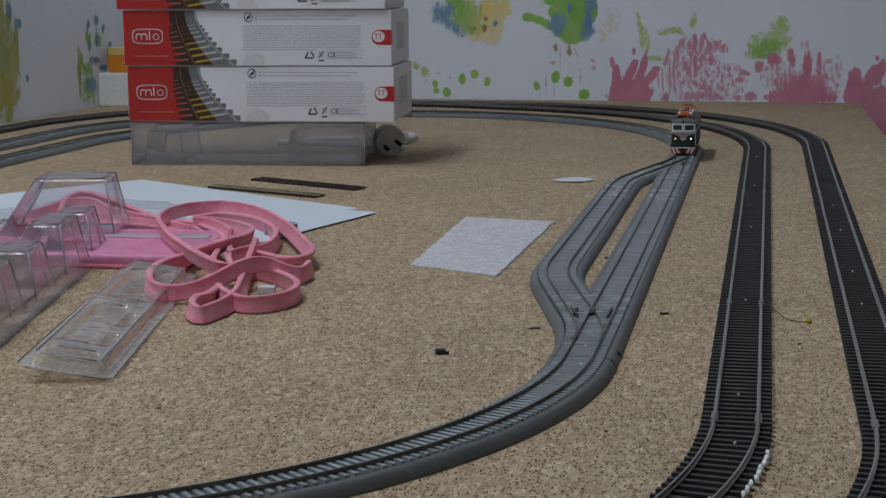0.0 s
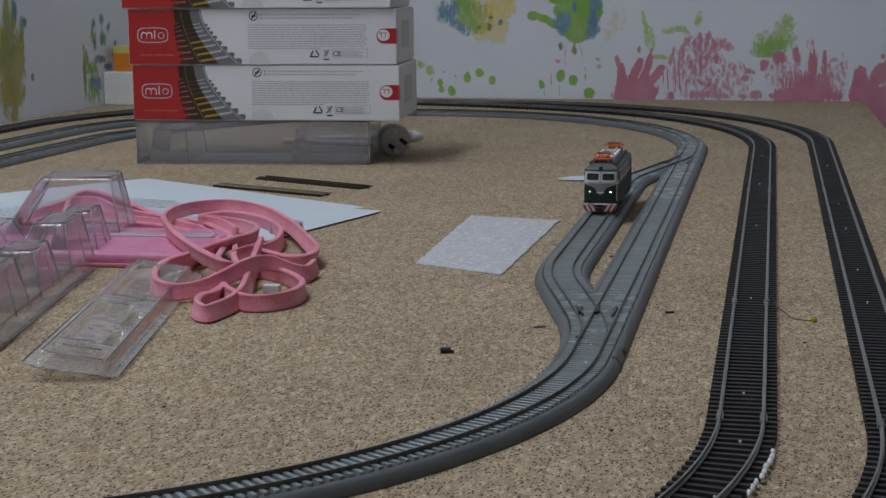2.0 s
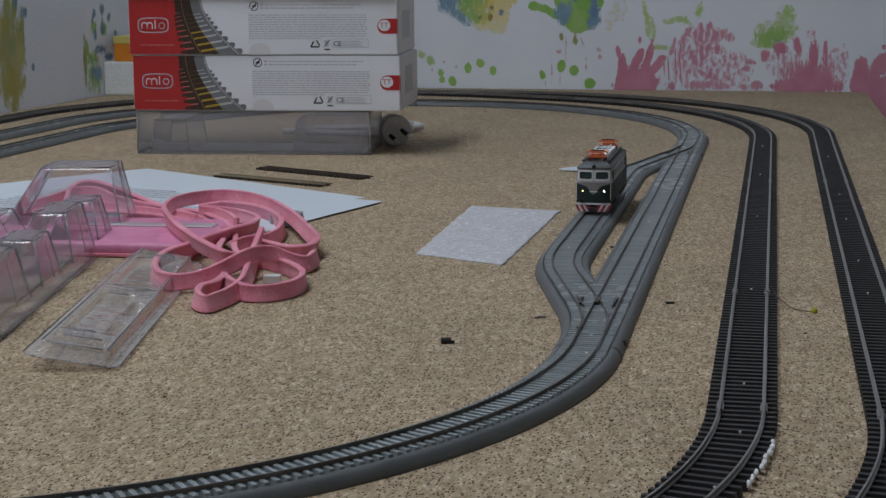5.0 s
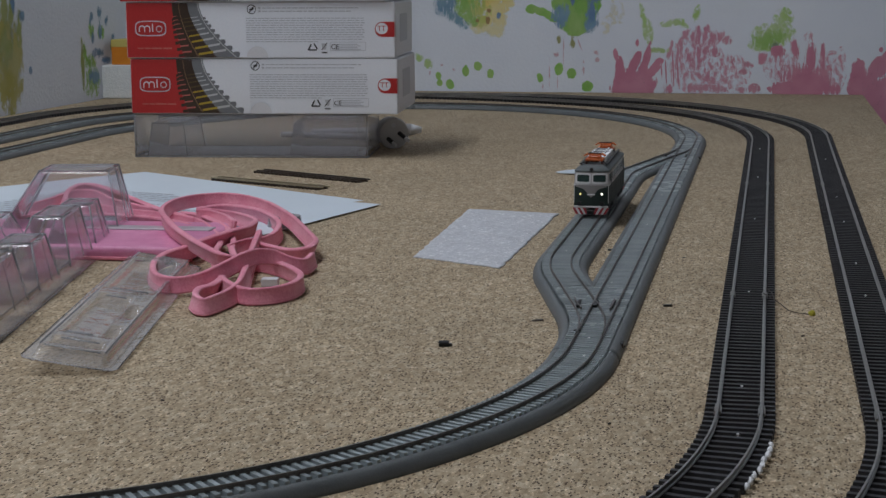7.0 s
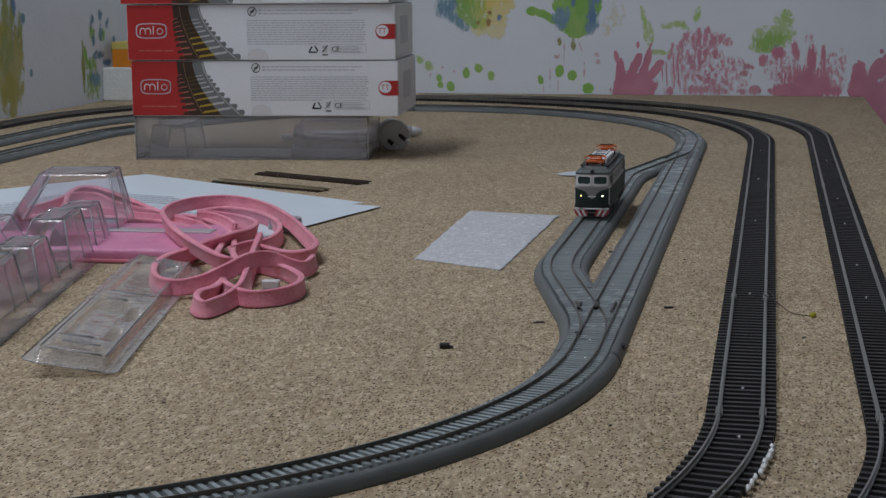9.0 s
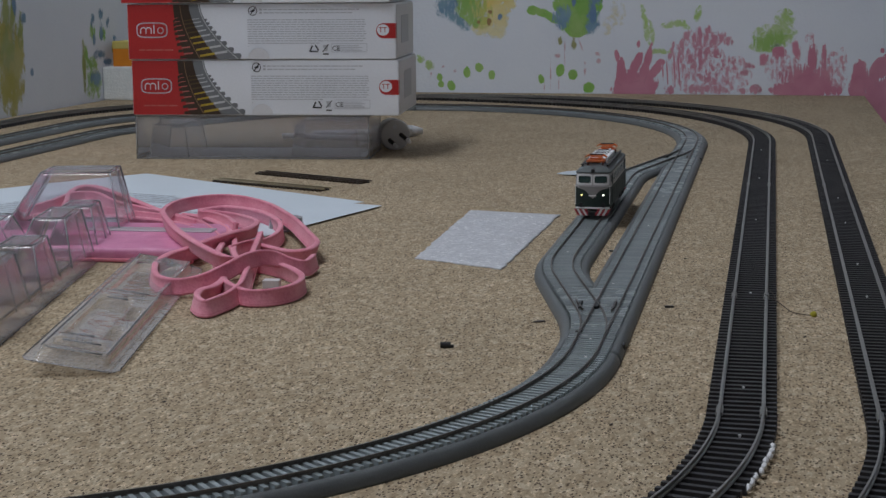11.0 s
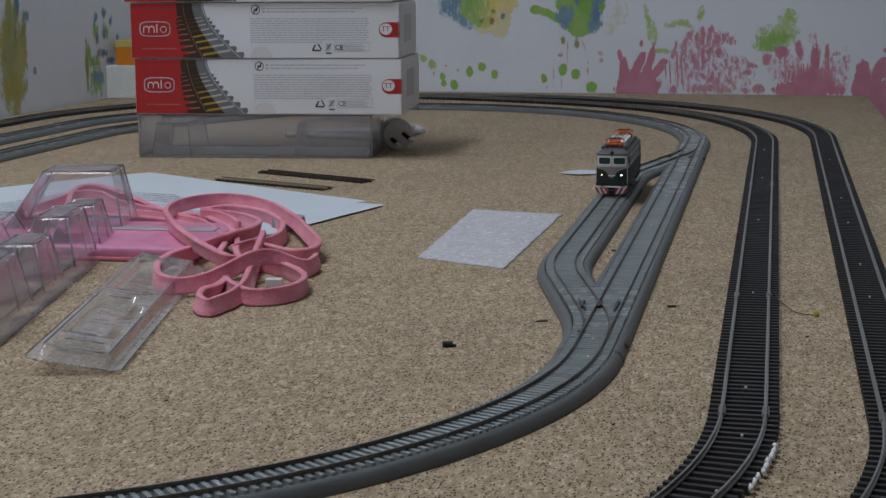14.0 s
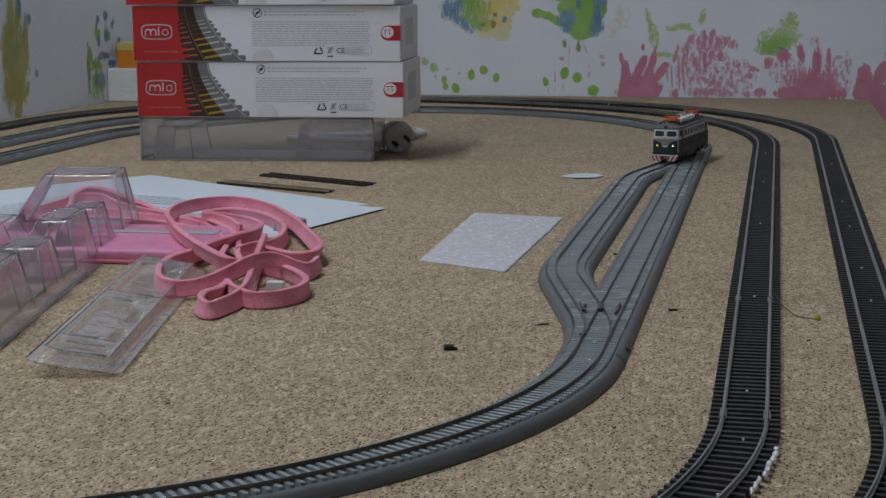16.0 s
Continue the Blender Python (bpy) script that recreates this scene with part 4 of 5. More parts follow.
GREY_PLUG = plain("grey_rubber", (0.62, 0.61, 0.60), (0.70, 0.69, 0.68), 0.4)
GREY_ZIP = plain("grey_zip_plastic", (0.42, 0.36, 0.40), (0.52, 0.46, 0.5), 0.35)
WHITE_PLASTIC = plain("white_plastic", (0.7, 0.71, 0.73), (0.8, 0.8, 0.82), 0.35)
ORANGE_CARD = plain("orange_carton", (0.65, 0.2, 0.01), (0.75, 0.27, 0.02), 0.5)
YELLOW_CARD = plain("yellow_carton", (0.6, 0.5, 0.12), (0.7, 0.6, 0.2), 0.5)
BROWN_TIE = plain("brown_tie_plastic", (0.035, 0.024, 0.018), (0.06, 0.042, 0.03), 0.5, vary=0.15)
BRASS = plain("dull_brass", (0.45, 0.38, 0.24), (0.6, 0.52, 0.36), 0.35, 0.8)
STYRO = plain("white_styrofoam", (0.76, 0.79, 0.8), (0.86, 0.88, 0.88), 0.8, fine=300, coarse=70, relief=0.8, depth=0.0015)
WHITE_HAZE = clear_material("milky_plastic", (0.8, 0.81, 0.82), 0.4)
YELLOW_BIT = plain("yellow_flock", (0.4, 0.36, 0.03), (0.55, 0.5, 0.06), 0.8)


def spline(points, closed=False, per=10):
    """A smooth curve through a few control points."""
    pts = [Vector(q) for q in points]
    n = len(pts)
    out = []
    for i in range(n if closed else n - 1):
        a, b, c, d = (pts[(i + k - 1) % n] if closed else pts[min(max(i + k - 1, 0), n - 1)] for k in range(4))
        for k in range(per):
            t = k / per
            out.append(0.5 * (2 * b + (c - a) * t + (2 * a - 5 * b + 4 * c - d) * t * t + (3 * b - a - 3 * c + d) * t**3))
    out.append(pts[0] if closed else pts[-1])
    return out


def strap(parent, points, tilt):
    """A stretch of soft padded strap standing on its edge, leaning and twisting a little, with a stitched rib along both edges."""
    pts = resample(spline(points), 2.2)
    h, w = 4.9, 1.5
    skin, seams = bmesh.new(), [bmesh.new() for _ in range(4)]
    rim = [(-w * 0.7, -h), (w * 0.7, -h), (w * 1.25, -h * 0.9), (w * 1.2, -h * 0.74), (w, -h * 0.6), (w * 1.1, 0), (w, h * 0.6), (w * 1.2, h * 0.74), (w * 1.25, h * 0.9), (w * 0.7, h)]
    rim += [(-w * 0.7, h), (-w * 1.25, h * 0.9), (-w * 1.2, h * 0.74), (-w, h * 0.6), (-w * 1.1, 0), (-w, -h * 0.6), (-w * 1.2, -h * 0.74), (-w * 1.25, -h * 0.9)]
    stitch = [[(s * w * 1.02 + a, u * h * 0.66 + c) for a, c in ((-0.2, -0.16), (0.2, -0.16), (0.2, 0.16), (-0.2, 0.16))] for s in (-1, 1) for u in (-1, 1)]
    last = [None] * 5
    for q, d in zip(pts, headings(pts)):
        right = Vector((d.y, -d.x, 0)).normalized()
        a = radians(tilt + 14 * noise.noise(q * 0.016 + Vector((tilt, 0, 3))))
        c, s = math.cos(a), math.sin(a)
        for k, (bm, outline) in enumerate(zip([skin] + seams, [rim] + stitch)):
            loop = [bm.verts.new(q + right * (o * c + z * s) + Vector((0, 0, z * c - o * s))) for o, z in outline]
            n = len(loop)
            if last[k]:
                for i in range(n):
                    bm.faces.new((last[k][i], last[k][(i + 1) % n], loop[(i + 1) % n], loop[i]))
            else:
                bm.faces.new(loop)
            last[k] = loop
    for k, bm in enumerate([skin] + seams):
        bm.faces.new(last[k])
    ob = part("strap", skin, PINK, parent, smooth=True)
    for bm in seams:
        part("seam", bm, PINK_EDGE, ob)


def lanyard():
    t = thing("lanyard", "tangled pink woven lanyard strap lying in loops", "lanyard")
    strap(t, [(-322, 994, 5), (-307, 980, 5), (-290, 963, 6), (-280, 967, 7), (-282, 990, 8), (-297, 1023, 9), (-327, 1085, 10), (-363, 1142, 11), (-396, 1168, 12), (-418, 1160, 12), (-424, 1121, 13), (-413, 1069, 14), (-388, 1013, 15), (-363, 969, 15), (-335, 928, 14), (-315, 907, 12), (-310, 917, 8)], 14)
    strap(t, [(-406, 1128, 6), (-386, 1119, 6), (-364, 1097, 7), (-346, 1067, 8), (-341, 1034, 9), (-344, 1005, 10), (-350, 978, 9), (-354, 952, 8), (-360, 931, 7), (-357, 903, 6), (-341, 867, 6), (-325, 856, 6), (-312, 860, 8), (-304, 874, 11), (-298, 893, 14), (-294, 911, 14), (-287, 921, 12), (-278, 923, 8), (-270, 927, 6), (-271, 950, 6)], -12)
    strap(t, [(-325, 1014, 9), (-316, 976, 8), (-304, 929, 8), (-295, 894, 7), (-286, 856, 6), (-285, 831, 5), (-287, 813, 5), (-290, 803, 5), (-300, 817, 5), (-304, 835, 5), (-301, 846, 5), (-303, 868, 5), (-309, 896, 5)], 16)
    strap(t, [(-304, 871, 5), (-289, 848, 5), (-276, 836, 5), (-264, 841, 5), (-257, 858, 5), (-259, 882, 5), (-270, 904, 5), (-286, 924, 5), (-301, 936, 5), (-307, 931, 5)], -6)
    strap(t, [(-413, 1137, 5), (-401, 1158, 5), (-380, 1146, 6), (-357, 1124, 6), (-332, 1078, 6), (-320, 1033, 6), (-320, 1004, 6), (-328, 995, 6), (-332, 974, 6)], 12)
    strap(t, [(-421, 1105, 5), (-403, 1093, 5), (-383, 1067, 5), (-360, 1025, 5), (-346, 992, 5), (-336, 955, 5), (-322, 925, 5)], -20)
    strap(t, [(-417, 1116, 5), (-401, 1108, 5), (-380, 1082, 5), (-356, 1044, 5), (-338, 1000, 5), (-326, 962, 5), (-312, 930, 5)], 18)
    strap(t, [(-400, 1101, 9), (-389, 1097, 9), (-373, 1080, 9), (-355, 1049, 9)], -15)
    strap(t, [(-523, 1145, 6), (-538, 1185, 9), (-539, 1212, 11), (-524, 1214, 11), (-498, 1192, 9), (-469, 1162, 7), (-434, 1122, 6), (-406, 1099, 5)], 22)
    strap(t, [(-522, 1092, 5), (-508, 1110, 6), (-491, 1131, 6), (-459, 1120, 5), (-423, 1105, 5), (-396, 1084, 5)], -24)
    strap(t, [(-546, 1124, 5), (-537, 1154, 7), (-536, 1193, 8), (-518, 1196, 8), (-493, 1169, 6), (-460, 1143, 5), (-428, 1119, 5)], -10)
    strap(t, [(-528, 1068, 5), (-506, 1086, 5), (-481, 1099, 5), (-448, 1093, 5), (-418, 1081, 5), (-389, 1059, 5)], 20)


def rounded_slab(w, d, h, r):
    return block(-w / 2, w / 2, -d / 2, d / 2, 0, h, r, 3)


def pouch():
    p = thing("pouch", "flat glittery pink vinyl pouch under the clear trays", "pouch", at=place(-452, 1012, 0, 3))
    part("cushion", rounded_slab(190, 112, 9.5, 4), PINK_POUCH, p, smooth=True)
    part("zip_strip", block(0, 88, 12, 26, 9.2, 10.6, 0.5), GREY_ZIP, p, "pale grey zip strip")
    part("piping", block(-96, 96, -57.2, -55.4, 0.6, 3.0, 0.6), PINK_EDGE, p)


def tray_surface(at, name, label, w, d, n, m, height, lip, plastic):
    """A vacuum-formed tray: one thin skin whose height follows the pressed shape, over a grid."""
    t = thing(name, label, "plastic tray", "clear blister trays", at=at)
    bm = bmesh.new()
    grid = []
    for i in range(n + 1):
        x = w * i / n
        # the outer corners are cut round
        cut = max(0.0, 6 - min(x, w - x))
        inset = 6 - math.sqrt(36 - cut * cut)
        grid.append([bm.verts.new((x, inset + (d - 2 * inset) * j / m, height(x, inset + (d - 2 * inset) * j / m))) for j in range(m + 1)])
    for i in range(n):
        for j in range(m):
            bm.faces.new((grid[i][j], grid[i + 1][j], grid[i + 1][j + 1], grid[i][j + 1]))
    part("skin", bm, plastic, t, "thin clear plastic skin", smooth=True)
    # the curled lip all round
    edge = [(6, 0), (w - 6, 0), (w - 1.8, 1.8), (w, 6), (w, d - 6), (w - 1.8, d - 1.8), (w - 6, d), (6, d), (1.8, d - 1.8), (0, d - 6), (0, 6), (1.8, 1.8)]
    for a, b in zip(edge, edge[1:] + edge[:1]):
        part("lip", rod(bmesh.new(), (*a, lip), (*b, lip), 0.3, sides=8), CLEAR, t, smooth=True)
    return t


def step(v, lo, hi, soft):
    """1 between lo and hi, falling to 0 over soft millimetres outside."""
    return max(0.0, min(1.0, min((v - lo) / soft + 1, (hi - v) / soft + 1)))


def flat_height(x, y):
    rim = step(x, 7, 37, 2.0) * step(y, 8, 262, 2.0)
    well = step(x, 11, 26, 2.0) * step(y, 40, 130, 2.0) + step(x, 11, 33, 2.0) * step(y, 150, 240, 2.0) + step(x, 30, 34, 1.2) * (step(y, 40, 62, 1.5) + step(y, 85, 110, 1.5)) + step(x, 11, 33, 2.0) * step(y, 16, 26, 2.0)
    return 0.8 + 6.0 * rim - 4.5 * min(1.0, well)


def tall_height(x, y):
    return 0.6 + 8.0 * step(x, 6, 74, 3.0) * step(y, 6, 414, 3.0)


def tall_humps(tray):
    """The tall pressed pockets of the tray, each a thin hood with sloping walls."""
    for x0, x1, y0, y1, top, slope in ((0, 80, 352, 412, 48, (26, 7, 9, 12)), (42, 79, 205, 268, 38, (14, 5, 7, 9)), (30, 78, 34, 104, 37, (12, 5, 7, 9)), (2, 32, 206, 300, 30, (4, 9, 6, 10)), (2, 28, 60, 150, 30, (4, 8, 6, 10)), (46, 78, 286, 330, 34, (9, 5, 7, 8)), (44, 78, 130, 178, 34, (10, 5, 6, 8))):
        part("pocket", shell(bmesh.new(), x0, x1, y0, y1, 8.4, top, slope), CLEAR, tray, "tall clear pocket")
        beads("glint_bead", hood_folds(x0, x1, y0, y1, 8.6, top, slope), 0.6, tray)
        mid = (y0 + y1) / 2
        # the pressed ribs in the pocket's long wall
        b = slope[1]
        beads("glint_bead", [((x1 - 0.2, mid + 7, 8.6), (x1 - b, mid + 6, top - 3))], 0.45, tray)
    beads("glint_bead", rect_folds(6, 74, 6, 414, 8.4), 0.6, tray)
    

def flat_folds(tray):
    """Pale beads for the bright edge lines along the folds round the rim and the wells of the flat tray."""
    beads("glint_bead", [((9, 8, 6.7), (35, 8, 6.7)), ((7, 10, 6.7), (7, 260, 6.7)), ((37, 10, 6.7), (37, 260, 6.7))], 0.4, tray)
    beads("glint_bead", [((13, 130, 6.4), (24, 130, 6.4)), ((12, 40, 6.5), (25, 40, 6.5)), ((12, 150, 6.5), (32, 150, 6.5)), ((13, 26, 6.5), (31, 26, 6.5))], 0.4, tray)


def plug():
    p = thing("power_plug", "round grey mains plug lying on the board with its pins out", "plug", at=place(-390, 1672, -0.6, 0))
    body = rod(bmesh.new(), (-5, 16, 17.5), (3, -1, 16.5), 15.5, 16.6, 32)
    rod(body, (3, -1, 16.5), (4.4, -4, 16.3), 16.6, 15.4, 32)
    part("head", body, GREY_PLUG, p, "pale grey round plug face")
    part("neck", rod(bmesh.new(), (-5, 16, 17.5), (-16, 36, 12), 12, 6, 20), GREY_PLUG, p)
    part("socket_hole", rod(bmesh.new(), (3.6, -4.2, 25.5), (3.9, -5.2, 25.4), 2.4, sides=14), WHITE_PLASTIC, p, "bright earth contact")
    for x, z in ((-3.5, 12.0), (10.0, 17.0)):
        pin = rod(bmesh.new(), (x, -4, z), (x + 9.0, -14, z - 4.5), 2.2, sides=12)
        part("pin", pin, BLACK, p, "black-sleeved plug pin")
        part("pin_tip", rod(bmesh.new(), (x + 8.9, -13.9, z - 4.45), (x + 13.0, -18.5, z - 6.4), 2.0, 1.7, 12), NAIL, p)
    part("cord", sweep(bmesh.new(), resample(spline([(-15, 35, 12), (-30, 60, 5), (-70, 84, 4), (-150, 100, 4)]), 4), [(3.2 * math.cos(a), 3.2 * math.sin(a)) for a in [k * math.pi / 4 for k in range(8)]]), GREY_PLUG, p, smooth=True)


def white_connector():
    p = thing("white_connector", "smooth white plastic connector behind the plug", "connector", at=place(-404, 1815, 0, 10))
    bm = rod(bmesh.new(), (-42, 0, 6.8), (4, 0, 6.8), 6.6, 6.5, 20)
    rod(bm, (4, 0, 6.8), (16, 0, 6.4), 6.5, 3.2, 20)
    part("shell", bm, WHITE_PLASTIC, p, smooth=True)
    part("lead", rod(bmesh.new(), (-42, 0, 6), (-110, 8, 4), 3.0, sides=10), WHITE_PLASTIC, p)


def track_strip(x0, y0, x1, y1, label, flip=False):
    """A short loose piece of flexible track, lying flat."""
    length = math.hypot(x1 - x0, y1 - y0)
    t = thing("loose_track", label, "model track", "loose track pieces", at=place(x0, y0, 0, math.degrees(math.atan2(y1 - y0, x1 - x0))))
    for i in range(int(length / 4.6)):
        part("sleeper", block(1 + 4.6 * i, 3.4 + 4.6 * i, -7.5, 7.5, 0, 2.0, 0.3), BROWN_TIE, t)
    for s in (-1, 1):
        part("web", block(0.5, length - 0.5, s * 4.5 - 1.1, s * 4.5 + 1.1, 0.2, 1.5), BROWN_TIE, t)
        part("rail", block(-2 if not flip else 3, length + 3, s * 4.5 - 0.45, s * 4.5 + 0.45, 1.9, 3.1, 0.1), BRASS if not flip else BROWN_TIE, t)


def foam_sheet():
    t = thing("foam_sheet", "thin white packing foam sheet lying flat", "foam sheet")
    n, m = 40, 90
    c = [Vector((-220, 1004)), Vector((-159, 973)), Vector((-154, 1212)), Vector((-225, 1226))]
    bm = bmesh.new()
    grid = []
    for i in range(n + 1):
        row = []
        for j in range(m + 1):
            u, v = i / n, j / m
            q = c[0] * (1 - u) * (1 - v) + c[1] * u * (1 - v) + c[2] * u * v + c[3] * (1 - u) * v
            edge = 1.3 * noise.noise((q.x * 0.1, q.y * 0.1, 4)) + 0.6 * noise.noise((q.x * 0.5, q.y * 0.4, 8))
            fade = min(1.0, 7 * u * (1 - u) + 0.05, 12 * v * (1 - v) + 0.05)
            z = 0.72 + fade * (0.5 + 0.6 * noise.noise((q.x * 0.03, q.y * 0.02, 1)) + 0.6 * math.sin(v * 34 + 2 * noise.noise((u * 4, v * 6, 2))) + 0.5 * noise.noise((q.x * 0.35, q.y * 0.2, 6)))
            row.append(bm.verts.new((q.x + edge, q.y + edge, max(0.72, z))))
        grid.append(row)
    for i in range(n):
        for j in range(m):
            bm.faces.new((grid[i][j], grid[i + 1][j], grid[i + 1][j + 1], grid[i][j + 1]))
    ob = part("sheet", bm, WHITE_FOAM, t, smooth=True)
    mod = ob.modifiers.new("thickness", "SOLIDIFY")
    mod.thickness, mod.offset = 0.7 * MM, -1


def paper_sheet(x, y, turn, lift, label, printed):
    """An A4 sheet with its far right corner at x, y."""
    t = thing("paper_sheet", label, "paper", "printed paper sheets", at=place(x, y, lift, turn))
    bm = bmesh.new()
    n, m = 18, 14
    grid = [[bm.verts.new((-297 * i / n, -210 * j / m, 0.25 + 0.5 * max(0.0, noise.noise((i * 0.3, j * 0.3, turn)) + 0.1))) for j in range(m + 1)] for i in range(n + 1)]
    for i in range(n):
        for j in range(m):
            bm.faces.new((grid[i][j], grid[i + 1][j], grid[i + 1][j + 1], grid[i][j + 1]))
    ob = part("sheet", bm, PAPER, t)
    mod = ob.modifiers.new("thickness", "SOLIDIFY")
    mod.thickness = 0.12 * MM
    if printed:
        rng = random.Random(3)
        rows = bmesh.new()
        for row in range(16):
            x0 = -280.0
            end = x0 + 60 + 130 * rng.random()
            while x0 < end:
                w = 3 + 7 * rng.random()
                box(rows, x0, x0 + w, -24 - row * 9, -22 - row * 9, 0.85, 0.93)
                x0 += w + 2
        part("printed_line", rows, INK, t, "rows of grey print")


def small_bits():
    c = thing("cut_sleeve", "short black plastic offcut on the board", "offcut", at=place(-151, 756, 0, 12))
    bm = rod(bmesh.new(), (-2.6, 0, 1.5), (2.4, 0, 1.5), 1.5, sides=12)
    part("tube", bm, BLACK, c)
    part("peg", block(2.2, 4.0, -0.7, 0.9, 0.3, 1.6, 0.2), BLACK, c)
    for x, y, w, turn in ((-51, 873, 5, 20), (-98, 1052, 6, -8)):
        b = thing("dark_chip", "tiny dark plastic chip on the board", "offcut", "plastic chips", at=place(x, y, 0, turn))
        part("chip", block(-w / 2, w / 2, -0.8, 0.8, 0, 1.2, 0.3), BLACK, b)
    f = thing("bark_fleck", "small brown bark fleck in the chipboard beside the track", "fleck", at=place(-115, 824, 0, 25))
    fleck = bmesh.new()
    bmesh.ops.create_icosphere(fleck, subdivisions=2, radius=2.6, matrix=Matrix.Translation((0, 0, 0.3)) @ Matrix.Diagonal((1.3, 0.7, 0.2, 1)))
    for v in fleck.verts:
        v.co += Vector((1, 0.6, 0.1)) * 0.8 * noise.noise(v.co * 0.9)
    part("flake", fleck, BROWN_TIE, f)
    rng = random.Random(21)
    for k in range(26):
        x, y = rng.uniform(-330, 110), rng.uniform(600, 1500)
        if -150 < x < -60 or -30 < x < 12 or x > 34 or (x < -150 and y > 820):
            continue
        b = thing("wood_crumb", "tiny dark brown wood crumb on the chipboard", "crumb", "crumbs on the board", at=place(x, y, 0, rng.uniform(0, 180)))
        bm = bmesh.new()
        bmesh.ops.create_icosphere(bm, subdivisions=1, radius=0.8, matrix=Matrix.Translation((0, 0, 0.4)) @ Matrix.Diagonal((1.6, 0.8, 0.55, 1)))
        part("crumb", bm, BROWN_TIE, b)
    s = thing("paper_scrap", "small white torn scrap lying near the siding", "scrap", at=place(-172, 1484, 0, 6))
    bm = bmesh.new()
    pts = [(-19, -3), (-13, -15), (0, -20), (12, -15), (20, 1), (14, 14), (2, 17), (-11, 10)]
    bm.faces.new([bm.verts.new((a, b, 0.4 + 0.002 * b * b)) for a, b in pts])
    ob = part("scrap", bm, PAPER, s)
    mod = ob.modifiers.new("thickness", "SOLIDIFY")
    mod.thickness = 0.4 * MM
    w = thing("thin_wire", "thin brown wire ending in a yellow tuft", "wire")
    part("strand", sweep(bmesh.new(), resample(spline([(-0.5, 884, 7), (3, 876, 6.6), (8, 868, 5), (14, 862, 2), (24, 862, 0.5)]), 1.5), [(0.25 * math.cos(a), 0.25 * math.sin(a)) for a in [k * math.pi / 3 for k in range(6)]]), BROWN_TIE, w)
    part("strand", sweep(bmesh.new(), resample(spline([(1, 905, 6), (4, 893, 5.5), (6, 872, 4.2)]), 1.5), [(0.22 * math.cos(a), 0.22 * math.sin(a)) for a in [k * math.pi / 3 for k in range(6)]]), BROWN_TIE, w)
    tuft = bmesh.new()
    bmesh.ops.create_icosphere(tuft, subdivisions=2, radius=1.7, matrix=Matrix.Translation((25, 862, 1.3)))
    for v in tuft.verts:
        v.co += Vector((noise.noise(v.co * 1.3), noise.noise(v.co * 1.3 + Vector((5, 0, 0))), 0)) * 0.9
    part("tuft", tuft, YELLOW_BIT, w)
    # white crumbs of dried glue on the sleeper ends
    g = thing("glue_bead", "row of white dried glue lumps along the sleeper ends", "glue")
    rng = random.Random(9)
    for k in range(9):
        y = 551 + 6.6 * k
        x = X_INNER - 421.9 + math.sqrt((421.9 + 14.5) ** 2 - min(0.0, y - 645) ** 2)
        bm = bmesh.new()
        bmesh.ops.create_icosphere(bm, subdivisions=2, radius=1.5, matrix=Matrix.Translation((x + rng.uniform(-0.4, 0.4), y, 2.4)) @ Matrix.Diagonal((0.75, 1.5 + rng.random() * 0.6, 0.9, 1)))
        for v in bm.verts:
            v.co += Vector((1, 1, 1)) * 0.35 * noise.noise(v.co * 1.1)
        part("lump", bm, LOCO_WHITE, g)
    lb = thing("white_label", "small white tag on the lanyard loop", "tag", at=place(-281, 893, 0, 8))
    part("tag", block(-5, 5, -3, 3, 0, 5, 0.5), WHITE_PLASTIC, lb)
    cap = thing("plastic_cup", "small hazy clear plastic cup beside the paper", "plastic cup", at=place(-338, 1112, 0))
    part("cap", rod(bmesh.new(), (0, 0, 0), (0, 0, 9), 13, 11.5, 20), WHITE_HAZE, cap)


def far_corner():
    b = thing("foam_block", "white styrofoam block against the wall", "foam block", at=place(-992, 2330, 0))
    part("block", block(0, 100, 0, 90, 0, 50, 2.5, 2), STYRO, b)
    o = thing("orange_box", "small orange carton with a yellow stripe on the foam block", "box", at=place(-981, 2345, 50))
    part("body", block(0, 70, 0, 50, 0, 27, 0.8), ORANGE_CARD, o)
    part("stripe", block(-0.4, 70.4, -0.4, 50.4, 26.6, 38, 0.8), YELLOW_CARD, o)


lanyard()
pouch()
flat_folds(tray_surface(place(-328, 664, 7.6, 11.5, 0, 9.5), "flat_tray", "flat clear blister tray with pressed wells", 44, 275, 44, 110, flat_height, 1.0, CLEAR_MILK))
tall_humps(tray_surface(place(-437, 672, 0, 12), "tall_tray", "tall clear blister tray with pressed pockets", 80, 420, 48, 150, tall_height, 0.8, CLEAR))
plug()
white_connector()
track_strip(-482, 1378, -368, 1326, "short loose track piece with brass rails")
track_strip(-462, 1440, -346, 1380, "short loose dark brown track piece", True)
foam_sheet()
paper_sheet(-318, 1263, -33, 0, "white A4 paper sheet under another one", False)
paper_sheet(-297, 1236, -15, 1.0, "white A4 paper sheet with printed lines", True)
small_bits()
far_corner()


